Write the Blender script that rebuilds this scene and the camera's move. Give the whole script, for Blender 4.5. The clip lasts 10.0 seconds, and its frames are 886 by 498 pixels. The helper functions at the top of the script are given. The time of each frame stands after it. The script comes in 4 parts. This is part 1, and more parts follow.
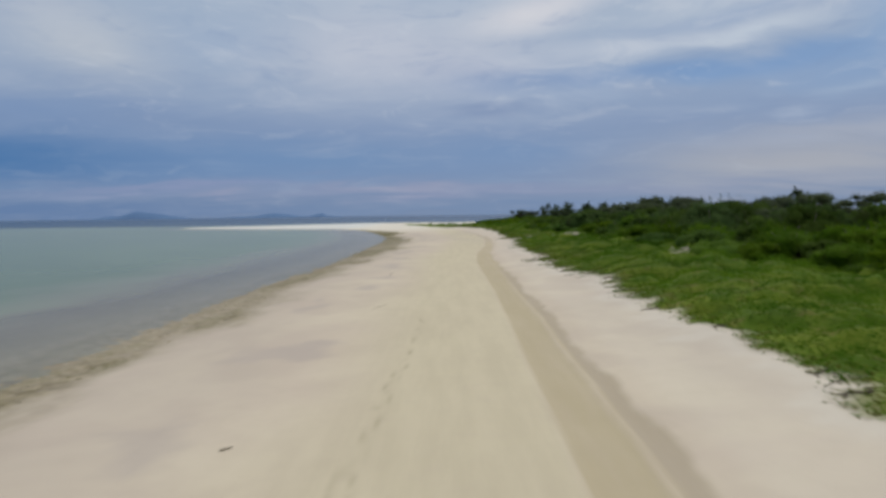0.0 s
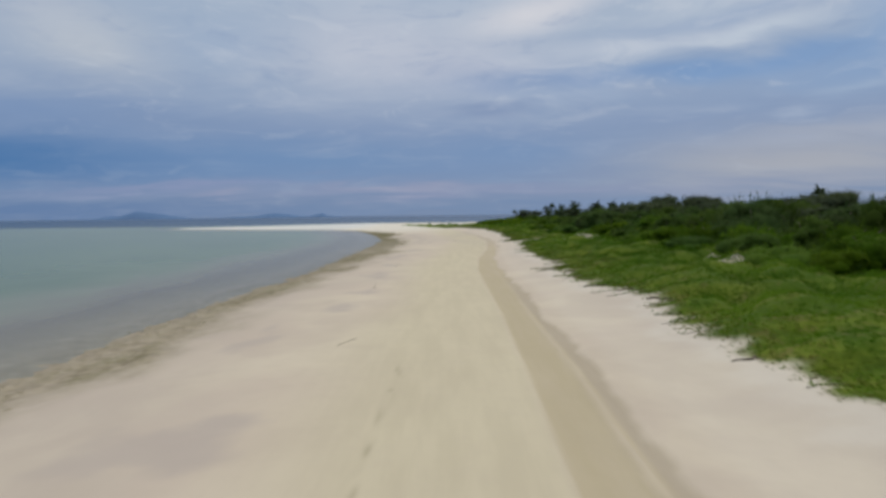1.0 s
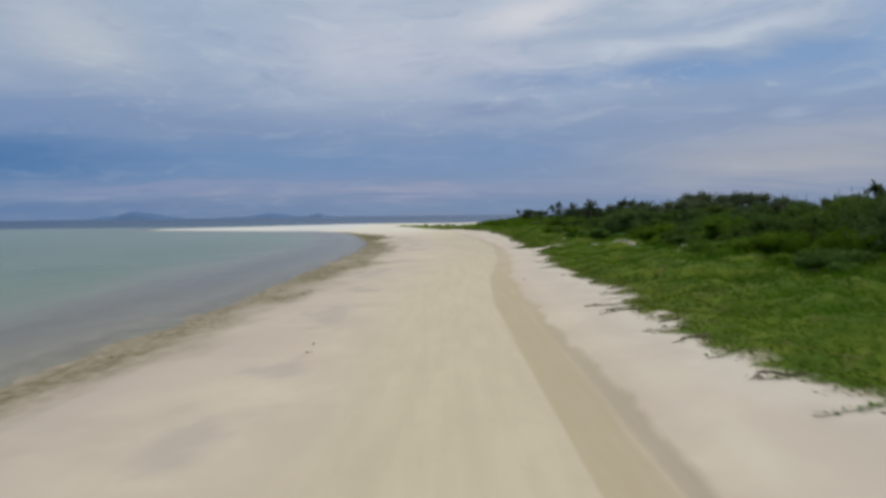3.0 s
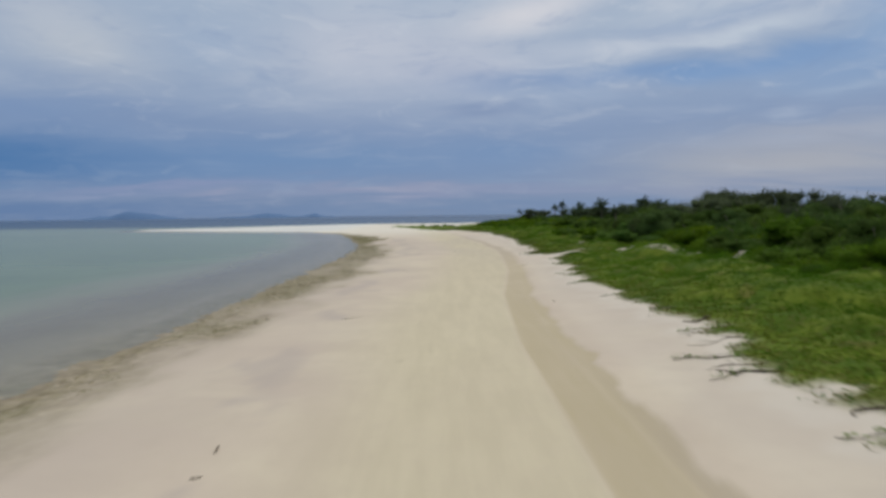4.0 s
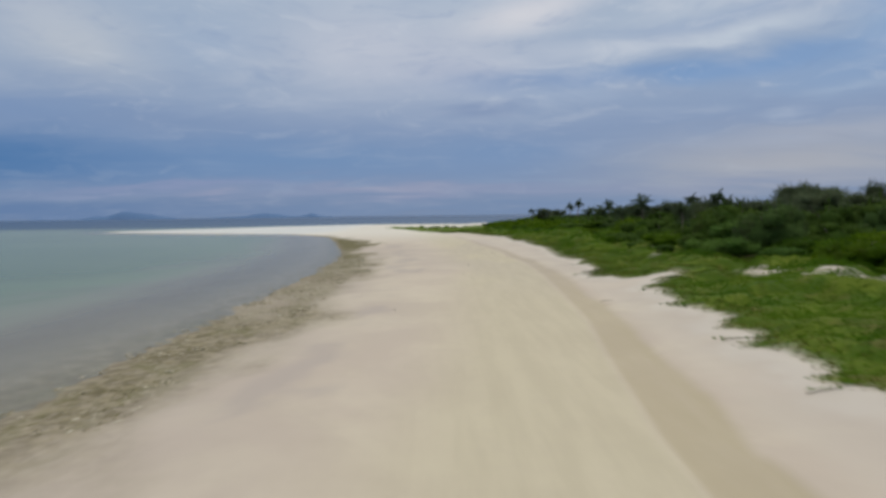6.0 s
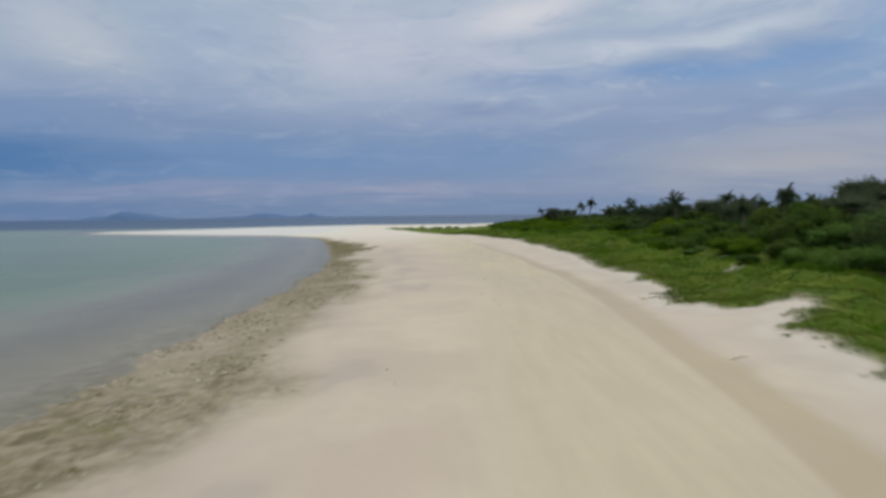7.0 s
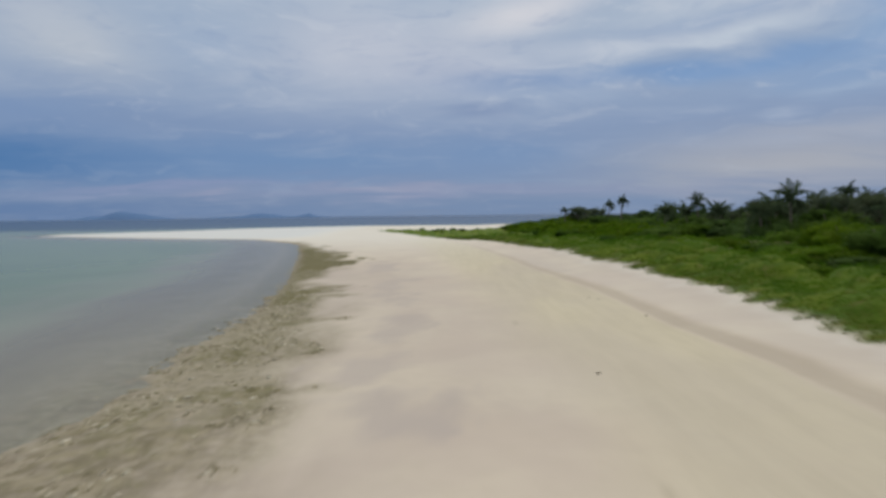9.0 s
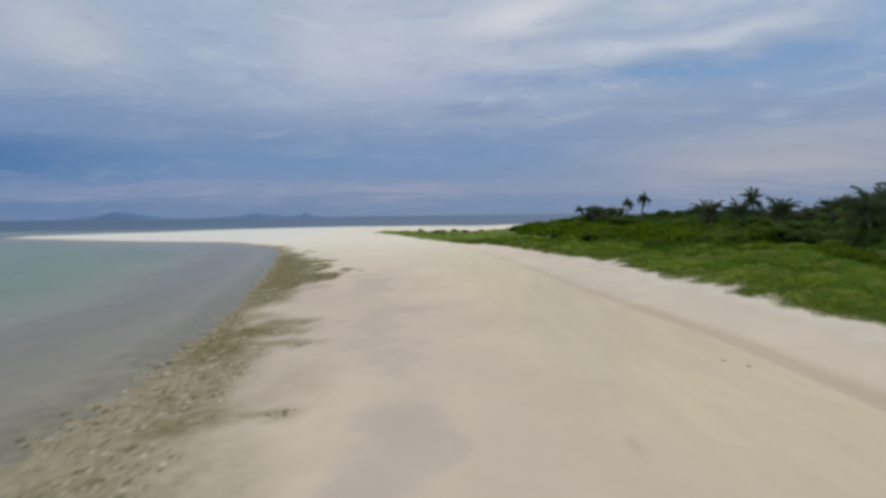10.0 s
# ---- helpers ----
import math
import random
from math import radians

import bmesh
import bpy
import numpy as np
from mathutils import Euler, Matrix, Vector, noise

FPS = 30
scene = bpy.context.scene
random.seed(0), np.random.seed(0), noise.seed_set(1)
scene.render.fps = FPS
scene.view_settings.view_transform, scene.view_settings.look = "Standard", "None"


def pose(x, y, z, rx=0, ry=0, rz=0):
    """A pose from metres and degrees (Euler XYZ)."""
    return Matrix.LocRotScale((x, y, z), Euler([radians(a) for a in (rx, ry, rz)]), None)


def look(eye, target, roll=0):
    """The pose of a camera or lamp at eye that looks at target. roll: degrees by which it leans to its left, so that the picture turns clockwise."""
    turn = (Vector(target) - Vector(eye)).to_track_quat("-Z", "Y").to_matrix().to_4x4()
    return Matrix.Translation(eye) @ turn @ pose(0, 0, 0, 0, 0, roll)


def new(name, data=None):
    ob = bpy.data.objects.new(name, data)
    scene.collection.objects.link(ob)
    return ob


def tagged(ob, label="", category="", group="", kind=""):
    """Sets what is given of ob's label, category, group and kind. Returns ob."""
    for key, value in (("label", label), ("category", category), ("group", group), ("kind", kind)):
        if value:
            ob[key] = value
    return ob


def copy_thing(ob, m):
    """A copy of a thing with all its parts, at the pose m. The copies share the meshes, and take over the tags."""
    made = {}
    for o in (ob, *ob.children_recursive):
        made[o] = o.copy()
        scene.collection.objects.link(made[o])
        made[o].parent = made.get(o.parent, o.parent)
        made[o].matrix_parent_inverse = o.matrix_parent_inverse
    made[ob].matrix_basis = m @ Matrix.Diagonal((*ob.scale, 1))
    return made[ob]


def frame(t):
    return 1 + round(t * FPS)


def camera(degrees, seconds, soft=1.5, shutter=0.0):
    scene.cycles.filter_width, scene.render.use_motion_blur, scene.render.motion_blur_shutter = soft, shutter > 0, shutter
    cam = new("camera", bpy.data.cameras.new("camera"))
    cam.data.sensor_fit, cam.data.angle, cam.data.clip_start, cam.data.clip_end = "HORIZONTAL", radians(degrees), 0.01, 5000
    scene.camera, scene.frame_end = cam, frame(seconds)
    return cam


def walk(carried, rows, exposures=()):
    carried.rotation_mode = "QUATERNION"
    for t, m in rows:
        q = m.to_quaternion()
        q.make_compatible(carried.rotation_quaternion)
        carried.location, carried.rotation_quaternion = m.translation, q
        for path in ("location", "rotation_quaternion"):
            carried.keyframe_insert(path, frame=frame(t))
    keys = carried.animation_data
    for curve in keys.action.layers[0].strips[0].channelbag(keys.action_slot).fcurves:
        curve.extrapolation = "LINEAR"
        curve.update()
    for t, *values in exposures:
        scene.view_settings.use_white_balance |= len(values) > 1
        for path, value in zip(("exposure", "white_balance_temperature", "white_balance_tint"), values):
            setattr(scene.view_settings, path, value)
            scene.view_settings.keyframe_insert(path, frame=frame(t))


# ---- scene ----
# A low flight northward along a sand beach: shallow lagoon to the west, creeper mat and thicket to the east.
cam = camera(72.0, 10.0, soft=3.3, shutter=0.5)
PITCH, ROLL = 86.77, 0.73
PATH = [
    (0.0, pose(0.00, 0.00, 5.0, PITCH, ROLL, 0.02)),
    (1.0, pose(0.39, 8.47, 5.0, PITCH, ROLL, 0.10)),
    (2.0, pose(0.54, 17.40, 5.0, PITCH, ROLL, 0.10)),
    (3.0, pose(0.48, 26.80, 5.0, PITCH, ROLL, -0.15)),
    (4.0, pose(0.25, 36.71, 5.0, PITCH, ROLL, -0.45)),
    (5.0, pose(-0.12, 47.15, 5.0, PITCH, ROLL, -0.58)),
    (6.0, pose(-0.60, 58.16, 5.0, PITCH, ROLL, -0.61)),
    (7.0, pose(-1.15, 69.75, 5.0, PITCH, ROLL, -0.63)),
    (8.0, pose(-1.74, 81.95, 5.0, PITCH, ROLL, -0.68)),
    (9.0, pose(-2.33, 94.80, 5.0, PITCH, ROLL, -0.84)),
    (10.0, pose(-2.89, 108.32, 5.0, PITCH, ROLL, -1.09)),
]
walk(cam, PATH)

# ---- light: overcast sky over a Nishita sky, one broad veiled sun ----
SUN_EL, SUN_AZ = 52.0, 18.0
world = bpy.data.worlds.new("overcast_sky")
scene.world = world
world.use_nodes = True


class Nodes:
    """Short hand for building a node tree."""

    def __init__(self, tree):
        self.tree = tree
        tree.nodes.clear()

    def add(self, kind, **inputs):
        node = self.tree.nodes.new(kind)
        for key, value in inputs.items():
            self.put(node, key, value)
        return node

    def put(self, node, key, value):
        slot = node.inputs[int(key[1:])] if key[0] == "i" and key[1:].isdigit() else node.inputs[key.replace("_", " ")]
        if isinstance(value, bpy.types.NodeSocket):
            self.tree.links.new(value, slot)
        else:
            slot.default_value = value

    def math(self, op, a, b=0.0, clamp=False):
        node = self.add("ShaderNodeMath", i0=a, i1=b)
        node.operation, node.use_clamp = op, clamp
        return node.outputs[0]

    def mix(self, fac, a, b):
        node = self.tree.nodes.new("ShaderNodeMix")
        node.data_type = "RGBA"
        self.put(node, "i0", fac)
        for slot, value in ((6, a), (7, b)):
            if isinstance(value, bpy.types.NodeSocket):
                self.tree.links.new(value, node.inputs[slot])
            else:
                node.inputs[slot].default_value = (*value[:3], 1)
        return node.outputs[2]

    def ramp(self, fac, lo, hi, a=0.0, b=1.0, smooth=True):
        node = self.tree.nodes.new("ShaderNodeMapRange")
        node.interpolation_type = "SMOOTHSTEP" if smooth else "LINEAR"
        for i, v in enumerate((fac, lo, hi, a, b)):
            self.put(node, "i%d" % i, v)
        return node.outputs[0]

    def noise(self, vector, scale, detail=3.0, rough=0.55, warp=0.0):
        node = self.add("ShaderNodeTexNoise", Scale=scale, Detail=detail, Roughness=rough, Distortion=warp)
        if vector is not None:
            self.put(node, "Vector", vector)
        return node.outputs[0]

    def xyz(self, x, y, z):
        return self.add("ShaderNodeCombineXYZ", X=x, Y=y, Z=z).outputs[0]

    def attribute(self, name):
        node = self.tree.nodes.new("ShaderNodeAttribute")
        node.attribute_name = name
        return node.outputs["Fac"]


def srgb(r, g, b):
    return tuple(c / 12.92 if c <= 0.04045 else ((c + 0.055) / 1.055) ** 2.4 for c in (r / 255, g / 255, b / 255))


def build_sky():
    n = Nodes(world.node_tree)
    way = n.add("ShaderNodeTexCoord").outputs["Generated"]
    parts = n.add("ShaderNodeSeparateXYZ", Vector=way)
    x, y, z = parts.outputs
    deg = 180 / math.pi
    az = n.math("MULTIPLY", n.math("ARCTAN2", x, y), deg)
    el = n.math("MULTIPLY", n.math("ARCSINE", z), deg)
    # clouds lie on a flat layer: project the direction on it
    lift = n.math("ADD", n.math("ABSOLUTE", z), 0.13)
    px, py = n.math("DIVIDE", x, lift), n.math("DIVIDE", y, lift)
    flat = n.xyz(px, py, 0.0)
    broad = n.noise(flat, 0.75, 3, 0.5, 0.4)
    fine = n.noise(n.xyz(n.math("MULTIPLY", px, 0.55), py, 3.0), 1.9, 4, 0.56, 0.5)
    # wander the cloud outlines
    bend = n.math("SUBTRACT", fine, 0.5)
    swell = n.math("SUBTRACT", broad, 0.5)
    az_w = n.math("ADD", az, n.math("MULTIPLY", swell, 9.0))
    el_w = n.math("ADD", el, n.math("ADD", n.math("MULTIPLY", bend, 3.0), n.math("MULTIPLY", swell, 2.0)))
    # the grey cloud sheet by elevation
    tone = n.tree.nodes.new("ShaderNodeValToRGB")
    n.put(tone, "Fac", n.ramp(el_w, 0.0, 20.0, smooth=False))
    stops = ((0.0, (120, 139, 170)), (0.2, (118, 142, 180)), (0.4, (130, 150, 184)), (0.62, (150, 167, 193)), (1.0, (164, 180, 201)))
    ramp = tone.color_ramp
    for i, (at, colour) in enumerate(stops):
        stop = ramp.elements[i] if i < 2 else ramp.elements.new(at)
        stop.position = at
    for stop, (at, colour) in zip(sorted(ramp.elements, key=lambda s: s.position), stops):
        stop.color = (*srgb(*colour), 1)
    sky = tone.outputs[0]

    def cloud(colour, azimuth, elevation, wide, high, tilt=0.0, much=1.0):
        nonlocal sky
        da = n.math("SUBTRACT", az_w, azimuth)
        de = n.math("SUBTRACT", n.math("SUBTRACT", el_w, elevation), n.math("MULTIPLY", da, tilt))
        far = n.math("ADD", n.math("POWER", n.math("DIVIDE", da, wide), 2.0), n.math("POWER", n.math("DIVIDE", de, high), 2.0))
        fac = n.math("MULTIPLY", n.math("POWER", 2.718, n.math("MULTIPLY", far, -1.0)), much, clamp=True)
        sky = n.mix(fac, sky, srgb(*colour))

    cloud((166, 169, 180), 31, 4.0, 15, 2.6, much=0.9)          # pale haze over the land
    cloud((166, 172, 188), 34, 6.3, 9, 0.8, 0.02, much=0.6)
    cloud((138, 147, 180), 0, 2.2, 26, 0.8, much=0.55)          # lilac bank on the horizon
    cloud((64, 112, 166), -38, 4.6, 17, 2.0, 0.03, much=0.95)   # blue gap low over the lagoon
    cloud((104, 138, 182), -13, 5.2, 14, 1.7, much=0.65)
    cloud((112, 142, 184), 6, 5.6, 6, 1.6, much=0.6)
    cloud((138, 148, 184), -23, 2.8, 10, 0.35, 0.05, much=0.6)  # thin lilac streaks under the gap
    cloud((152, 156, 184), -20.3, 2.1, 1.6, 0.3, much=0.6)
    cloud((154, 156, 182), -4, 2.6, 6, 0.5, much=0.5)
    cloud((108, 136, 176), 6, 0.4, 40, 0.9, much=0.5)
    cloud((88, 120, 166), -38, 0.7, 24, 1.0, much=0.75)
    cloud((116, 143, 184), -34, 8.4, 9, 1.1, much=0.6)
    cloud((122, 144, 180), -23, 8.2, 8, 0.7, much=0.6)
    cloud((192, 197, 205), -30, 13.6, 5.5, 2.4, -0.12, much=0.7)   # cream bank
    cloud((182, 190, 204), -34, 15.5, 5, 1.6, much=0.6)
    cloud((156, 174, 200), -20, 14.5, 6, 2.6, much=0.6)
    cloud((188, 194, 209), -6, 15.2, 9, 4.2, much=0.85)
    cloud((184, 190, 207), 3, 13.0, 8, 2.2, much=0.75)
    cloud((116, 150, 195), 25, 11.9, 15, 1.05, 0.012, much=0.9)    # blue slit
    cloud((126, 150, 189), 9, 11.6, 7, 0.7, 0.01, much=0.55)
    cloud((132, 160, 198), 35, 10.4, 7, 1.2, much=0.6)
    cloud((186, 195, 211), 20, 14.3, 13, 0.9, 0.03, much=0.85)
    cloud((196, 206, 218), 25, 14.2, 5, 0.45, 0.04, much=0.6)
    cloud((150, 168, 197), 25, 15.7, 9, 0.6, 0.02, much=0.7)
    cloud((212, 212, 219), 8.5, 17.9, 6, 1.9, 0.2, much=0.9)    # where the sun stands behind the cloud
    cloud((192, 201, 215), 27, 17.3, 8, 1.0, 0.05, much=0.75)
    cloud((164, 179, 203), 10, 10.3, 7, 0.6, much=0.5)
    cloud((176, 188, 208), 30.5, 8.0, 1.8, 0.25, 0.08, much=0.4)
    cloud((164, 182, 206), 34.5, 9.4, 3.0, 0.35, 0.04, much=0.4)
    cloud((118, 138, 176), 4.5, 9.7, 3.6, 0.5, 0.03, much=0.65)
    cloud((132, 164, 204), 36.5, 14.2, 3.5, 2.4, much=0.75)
    # soft billows higher up
    billow = n.noise(n.xyz(n.math("MULTIPLY", az, 0.11), n.math("MULTIPLY", el, 0.30), 0.0), 0.9, 4, 0.56, 0.4)
    aloft = n.ramp(el, 7.0, 14.0, 0.15, 1.0)
    sky = n.mix(n.math("MULTIPLY", n.ramp(billow, 0.50, 0.75, 0.0, 0.26), aloft), sky, srgb(204, 208, 217))
    sky = n.mix(n.math("MULTIPLY", n.ramp(billow, 0.48, 0.25, 0.0, 0.18), aloft), sky, srgb(128, 150, 184))
    # streaks
    sky = n.mix(n.math("MULTIPLY", n.ramp(fine, 0.50, 0.8, 0.0, 0.22), n.ramp(el, 1.0, 11.0, 0.3, 1.0)), sky, srgb(198, 204, 216))
    sky = n.mix(n.ramp(fine, 0.48, 0.26, 0.0, 0.12), sky, srgb(106, 132, 176))
    wisp = n.noise(n.xyz(n.math("MULTIPLY", az_w, 0.16), n.math("MULTIPLY", el_w, 0.62), 5.0), 1.0, 5, 0.62, 0.7)
    sky = n.mix(n.math("MULTIPLY", n.ramp(wisp, 0.53, 0.70, 0.0, 0.30), n.ramp(el, 5.0, 13.0, 0.25, 1.0)), sky, srgb(200, 206, 217))
    sky = n.mix(n.math("MULTIPLY", n.ramp(wisp, 0.47, 0.30, 0.0, 0.24), n.ramp(el, 5.0, 13.0, 0.35, 1.0)), sky, srgb(122, 145, 183))
    # a cloud sheet is about three times as bright overhead as low down
    boost = n.ramp(el, 20.0, 65.0, 1.0, OVERHEAD)
    sky = n.mix(n.ramp(el, 19.0, 45.0, 0.0, 0.9), sky, (0.41, 0.42, 0.39))
    node = n.tree.nodes.new("ShaderNodeVectorMath")
    node.operation = "SCALE"
    n.tree.links.new(sky, node.inputs[0])
    n.put(node, "Scale", boost)
    warm = n.tree.nodes.new("ShaderNodeVectorMath")
    warm.operation = "MULTIPLY"
    n.tree.links.new(node.outputs[0], warm.inputs[0])
    warm.inputs[1].default_value = (1.0, 1.0, 0.985)
    clear = n.tree.nodes.new("ShaderNodeTexSky")
    clear.sky_type, clear.sun_disc = "NISHITA", False
    clear.sun_elevation, clear.sun_rotation = radians(SUN_EL), radians(SUN_AZ)
    thin = n.tree.nodes.new("ShaderNodeVectorMath")
    thin.operation = "SCALE"
    n.tree.links.new(clear.outputs[0], thin.inputs[0])
    n.put(thin, "Scale", 0.08)
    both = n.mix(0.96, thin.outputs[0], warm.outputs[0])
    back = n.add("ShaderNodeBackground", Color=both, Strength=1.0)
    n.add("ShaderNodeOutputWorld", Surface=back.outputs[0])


OVERHEAD = 2.36
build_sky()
sun = new("sun", bpy.data.lights.new("sun", "SUN"))
sun.data.energy, sun.data.angle, sun.data.color = 1.0, radians(25), (1.0, 0.95, 0.88)
sun.matrix_world = look((0, 0, 0), tuple(-c for c in (
    math.sin(radians(SUN_AZ)) * math.cos(radians(SUN_EL)), math.cos(radians(SUN_AZ)) * math.cos(radians(SUN_EL)), math.sin(radians(SUN_EL)))))
sun.location = (0, 0, 80)


# ---- materials ----
def material(name):
    mat = bpy.data.materials.new(name)
    mat.use_nodes = True
    return mat, Nodes(mat.node_tree)


def surface(n, colour, rough=0.8, bump=None, strength=0.3, distance=0.02, spec=0.3):
    shader = n.add("ShaderNodeBsdfPrincipled", Base_Color=colour if isinstance(colour, bpy.types.NodeSocket) else (*colour, 1), Roughness=rough)
    shader.inputs["Specular IOR Level"].default_value = spec
    if bump is not None:
        relief = n.add("ShaderNodeBump", Height=bump, Strength=strength, Distance=distance)
        n.put(shader, "Normal", relief.outputs[0])
    n.add("ShaderNodeOutputMaterial", Surface=shader.outputs[0])
    return shader


def ground_material():
    mat, n = material("beach_ground")
    at = n.add("ShaderNodeTexCoord").outputs["Object"]
    parts = n.add("ShaderNodeSeparateXYZ", Vector=at)
    along = n.xyz(parts.outputs[0], n.math("MULTIPLY", parts.outputs[1], 0.12), 0.0)
    grain = n.noise(at, 9.0, 6, 0.7)
    blotch = n.noise(at, 0.22, 4, 0.6, 0.5)
    streak = n.noise(along, 1.6, 4, 0.6)
    ripple = n.noise(at, 1.7, 5, 0.65)
    sand = n.mix(n.ramp(blotch, 0.35, 0.65), (0.535, 0.448, 0.370), (0.61, 0.522, 0.420))
    sand = n.mix(n.ramp(n.noise(at, 0.09, 4, 0.6, 0.8), 0.42, 0.62, 0.0, 0.55), sand, (0.545, 0.448, 0.378))
    sand = n.mix(n.math("MULTIPLY", n.attribute("road"), 0.75), sand, n.mix(n.ramp(streak, 0.35, 0.65), (0.525, 0.457, 0.325), (0.575, 0.502, 0.362)))
    sand = n.mix(n.ramp(ripple, 0.45, 0.75, 0.0, 0.25), sand, (0.50, 0.42, 0.33))
    sand = n.mix(n.math("MULTIPLY", n.attribute("white"), 0.8, clamp=True), sand, (0.72, 0.67, 0.60))
    sand = n.mix(n.ramp(n.attribute("white"), 1.0, 1.6), sand, (0.645, 0.635, 0.620))
    sand = n.mix(n.math("MULTIPLY", n.attribute("marks"), 0.6), sand, (0.27, 0.23, 0.15))
    sand = n.mix(n.math("MULTIPLY", n.attribute("damp"), 0.62), sand, (0.415, 0.352, 0.325))
    sand = n.mix(n.math("MULTIPLY", n.attribute("track"), n.ramp(streak, 0.2, 0.7, 0.75, 1.0)), sand, n.mix(n.math("MULTIPLY", n.attribute("damp"), 1.3, clamp=True), (0.455, 0.378, 0.258), (0.40, 0.33, 0.262)))
    wrack = n.mix(n.ramp(ripple, 0.4, 0.62), (0.125, 0.104, 0.052), (0.265, 0.222, 0.138))
    weed = n.ramp(n.noise(n.xyz(parts.outputs[0], n.math("MULTIPLY", parts.outputs[1], 0.6), 2.0), 0.55, 4, 0.62, 0.6), 0.46, 0.62, 0.0, 0.75)
    weed = n.math("MAXIMUM", weed, n.ramp(parts.outputs[1], 103.0, 117.0, 0.0, 0.6))
    wrack = n.mix(weed, wrack, n.mix(n.ramp(grain, 0.4, 0.6), (0.105, 0.098, 0.036), (0.185, 0.168, 0.074)))
    wrack = n.mix(n.ramp(n.attribute("wrack"), 0.95, 1.3, 0.0, 0.85), wrack, n.mix(n.ramp(ripple, 0.4, 0.62), (0.125, 0.107, 0.046), (0.185, 0.158, 0.078)))
    sand = n.mix(n.math("MULTIPLY", n.attribute("wrack"), n.ramp(n.noise(at, 3.1, 4, 0.6), 0.3, 0.6, 0.62, 0.96)), sand, wrack)
    # reddish weed in clumps along the water's edge
    clump = n.ramp(n.noise(at, 0.9, 4, 0.62, 0.4), 0.44, 0.60, 0.0, 0.7)
    sand = n.mix(n.math("MULTIPLY", n.math("MULTIPLY", n.attribute("wrack"), n.attribute("wet")), clump, clamp=True), sand, (0.165, 0.118, 0.080))
    sand = n.mix(n.math("MULTIPLY", n.attribute("wet"), n.ramp(n.attribute("wrack"), 0.1, 0.8, 1.0, 0.5)), sand, n.mix(n.ramp(ripple, 0.4, 0.65), (0.30, 0.258, 0.205), (0.375, 0.325, 0.262)))
    sand = n.mix(n.ramp(parts.outputs[2], -0.05, -0.17), sand, n.mix(n.ramp(blotch, 0.4, 0.6), (0.335, 0.298, 0.242), (0.375, 0.335, 0.272)))
    turf = n.mix(n.ramp(n.noise(at, 0.45, 4, 0.6), 0.4, 0.62), (0.070, 0.122, 0.008), (0.130, 0.172, 0.016))
    turf = n.mix(n.ramp(n.noise(at, 0.8, 4, 0.6, 0.5), 0.54, 0.68, 0.0, 0.6), turf, (0.15, 0.125, 0.04))
    colour = n.mix(n.attribute("grass"), sand, turf)
    litter = n.mix(n.ramp(n.noise(at, 1.4, 4, 0.6), 0.38, 0.62), (0.075, 0.062, 0.030), (0.15, 0.125, 0.065))
    colour = n.mix(n.attribute("litter"), colour, n.mix(n.ramp(n.noise(at, 0.4, 4, 0.6), 0.4, 0.6), litter, (0.06, 0.09, 0.012)))
    height = n.math("ADD", n.math("MULTIPLY", grain, 0.4), ripple)
    surface(n, colour, 0.92, height, 0.35, 0.05, 0.15)
    return mat


def water_material():
    mat, n = material("sea_water")
    at = n.add("ShaderNodeTexCoord").outputs["Object"]
    depth = n.attribute("depth")
    patch = n.noise(at, 0.035, 4, 0.6, 0.6)
    drift = n.noise(n.xyz(n.add("ShaderNodeSeparateXYZ", Vector=at).outputs[0], n.math("MULTIPLY", n.add("ShaderNodeSeparateXYZ", Vector=at).outputs[1], 0.35), 0.0), 0.12, 4, 0.6, 0.8)
    uneven = n.math("ADD", depth, n.math("MULTIPLY", n.math("SUBTRACT", drift, 0.5), n.ramp(depth, 0.05, 0.5, 0.0, 0.55)))
    lagoon = n.mix(n.ramp(patch, 0.35, 0.65), (0.160, 0.203, 0.135), (0.190, 0.236, 0.154))
    shallow = n.mix(n.ramp(uneven, 0.10, 0.62), (0.272, 0.242, 0.203), lagoon)
    body = n.mix(n.ramp(depth, 2.2, 9.5), shallow, (0.014, 0.055, 0.135))
    body = n.mix(n.attribute("foam"), body, (0.80, 0.84, 0.86))
    cloudy = n.add("ShaderNodeBsdfDiffuse", Color=body)
    clear = n.add("ShaderNodeBsdfTransparent", Color=(0.90, 0.93, 0.91, 1))
    under = n.tree.nodes.new("ShaderNodeMixShader")
    n.put(under, "i0", n.ramp(uneven, 0.0, 0.38, 0.05, 1.0))
    n.put(under, "i1", clear.outputs[0])
    n.put(under, "i2", cloudy.outputs[0])
    waves = n.math("ADD", n.noise(at, 0.6, 3, 0.5), n.math("MULTIPLY", n.noise(at, 2.5, 2, 0.5), 0.3))
    relief = n.add("ShaderNodeBump", Height=waves, Strength=0.02, Distance=0.08)
    gloss = n.add("ShaderNodeBsdfGlossy", Color=(1, 1, 1, 1), Roughness=0.18, Normal=relief.outputs[0])
    fresnel = n.add("ShaderNodeFresnel", IOR=1.33)
    top = n.tree.nodes.new("ShaderNodeMixShader")
    n.put(top, "i0", n.math("MULTIPLY", fresnel.outputs[0], n.ramp(depth, 2.2, 9.5, 0.54, 0.34)))
    n.put(top, "i1", under.outputs[0])
    n.put(top, "i2", gloss.outputs[0])
    n.add("ShaderNodeOutputMaterial", Surface=top.outputs[0])
    return mat


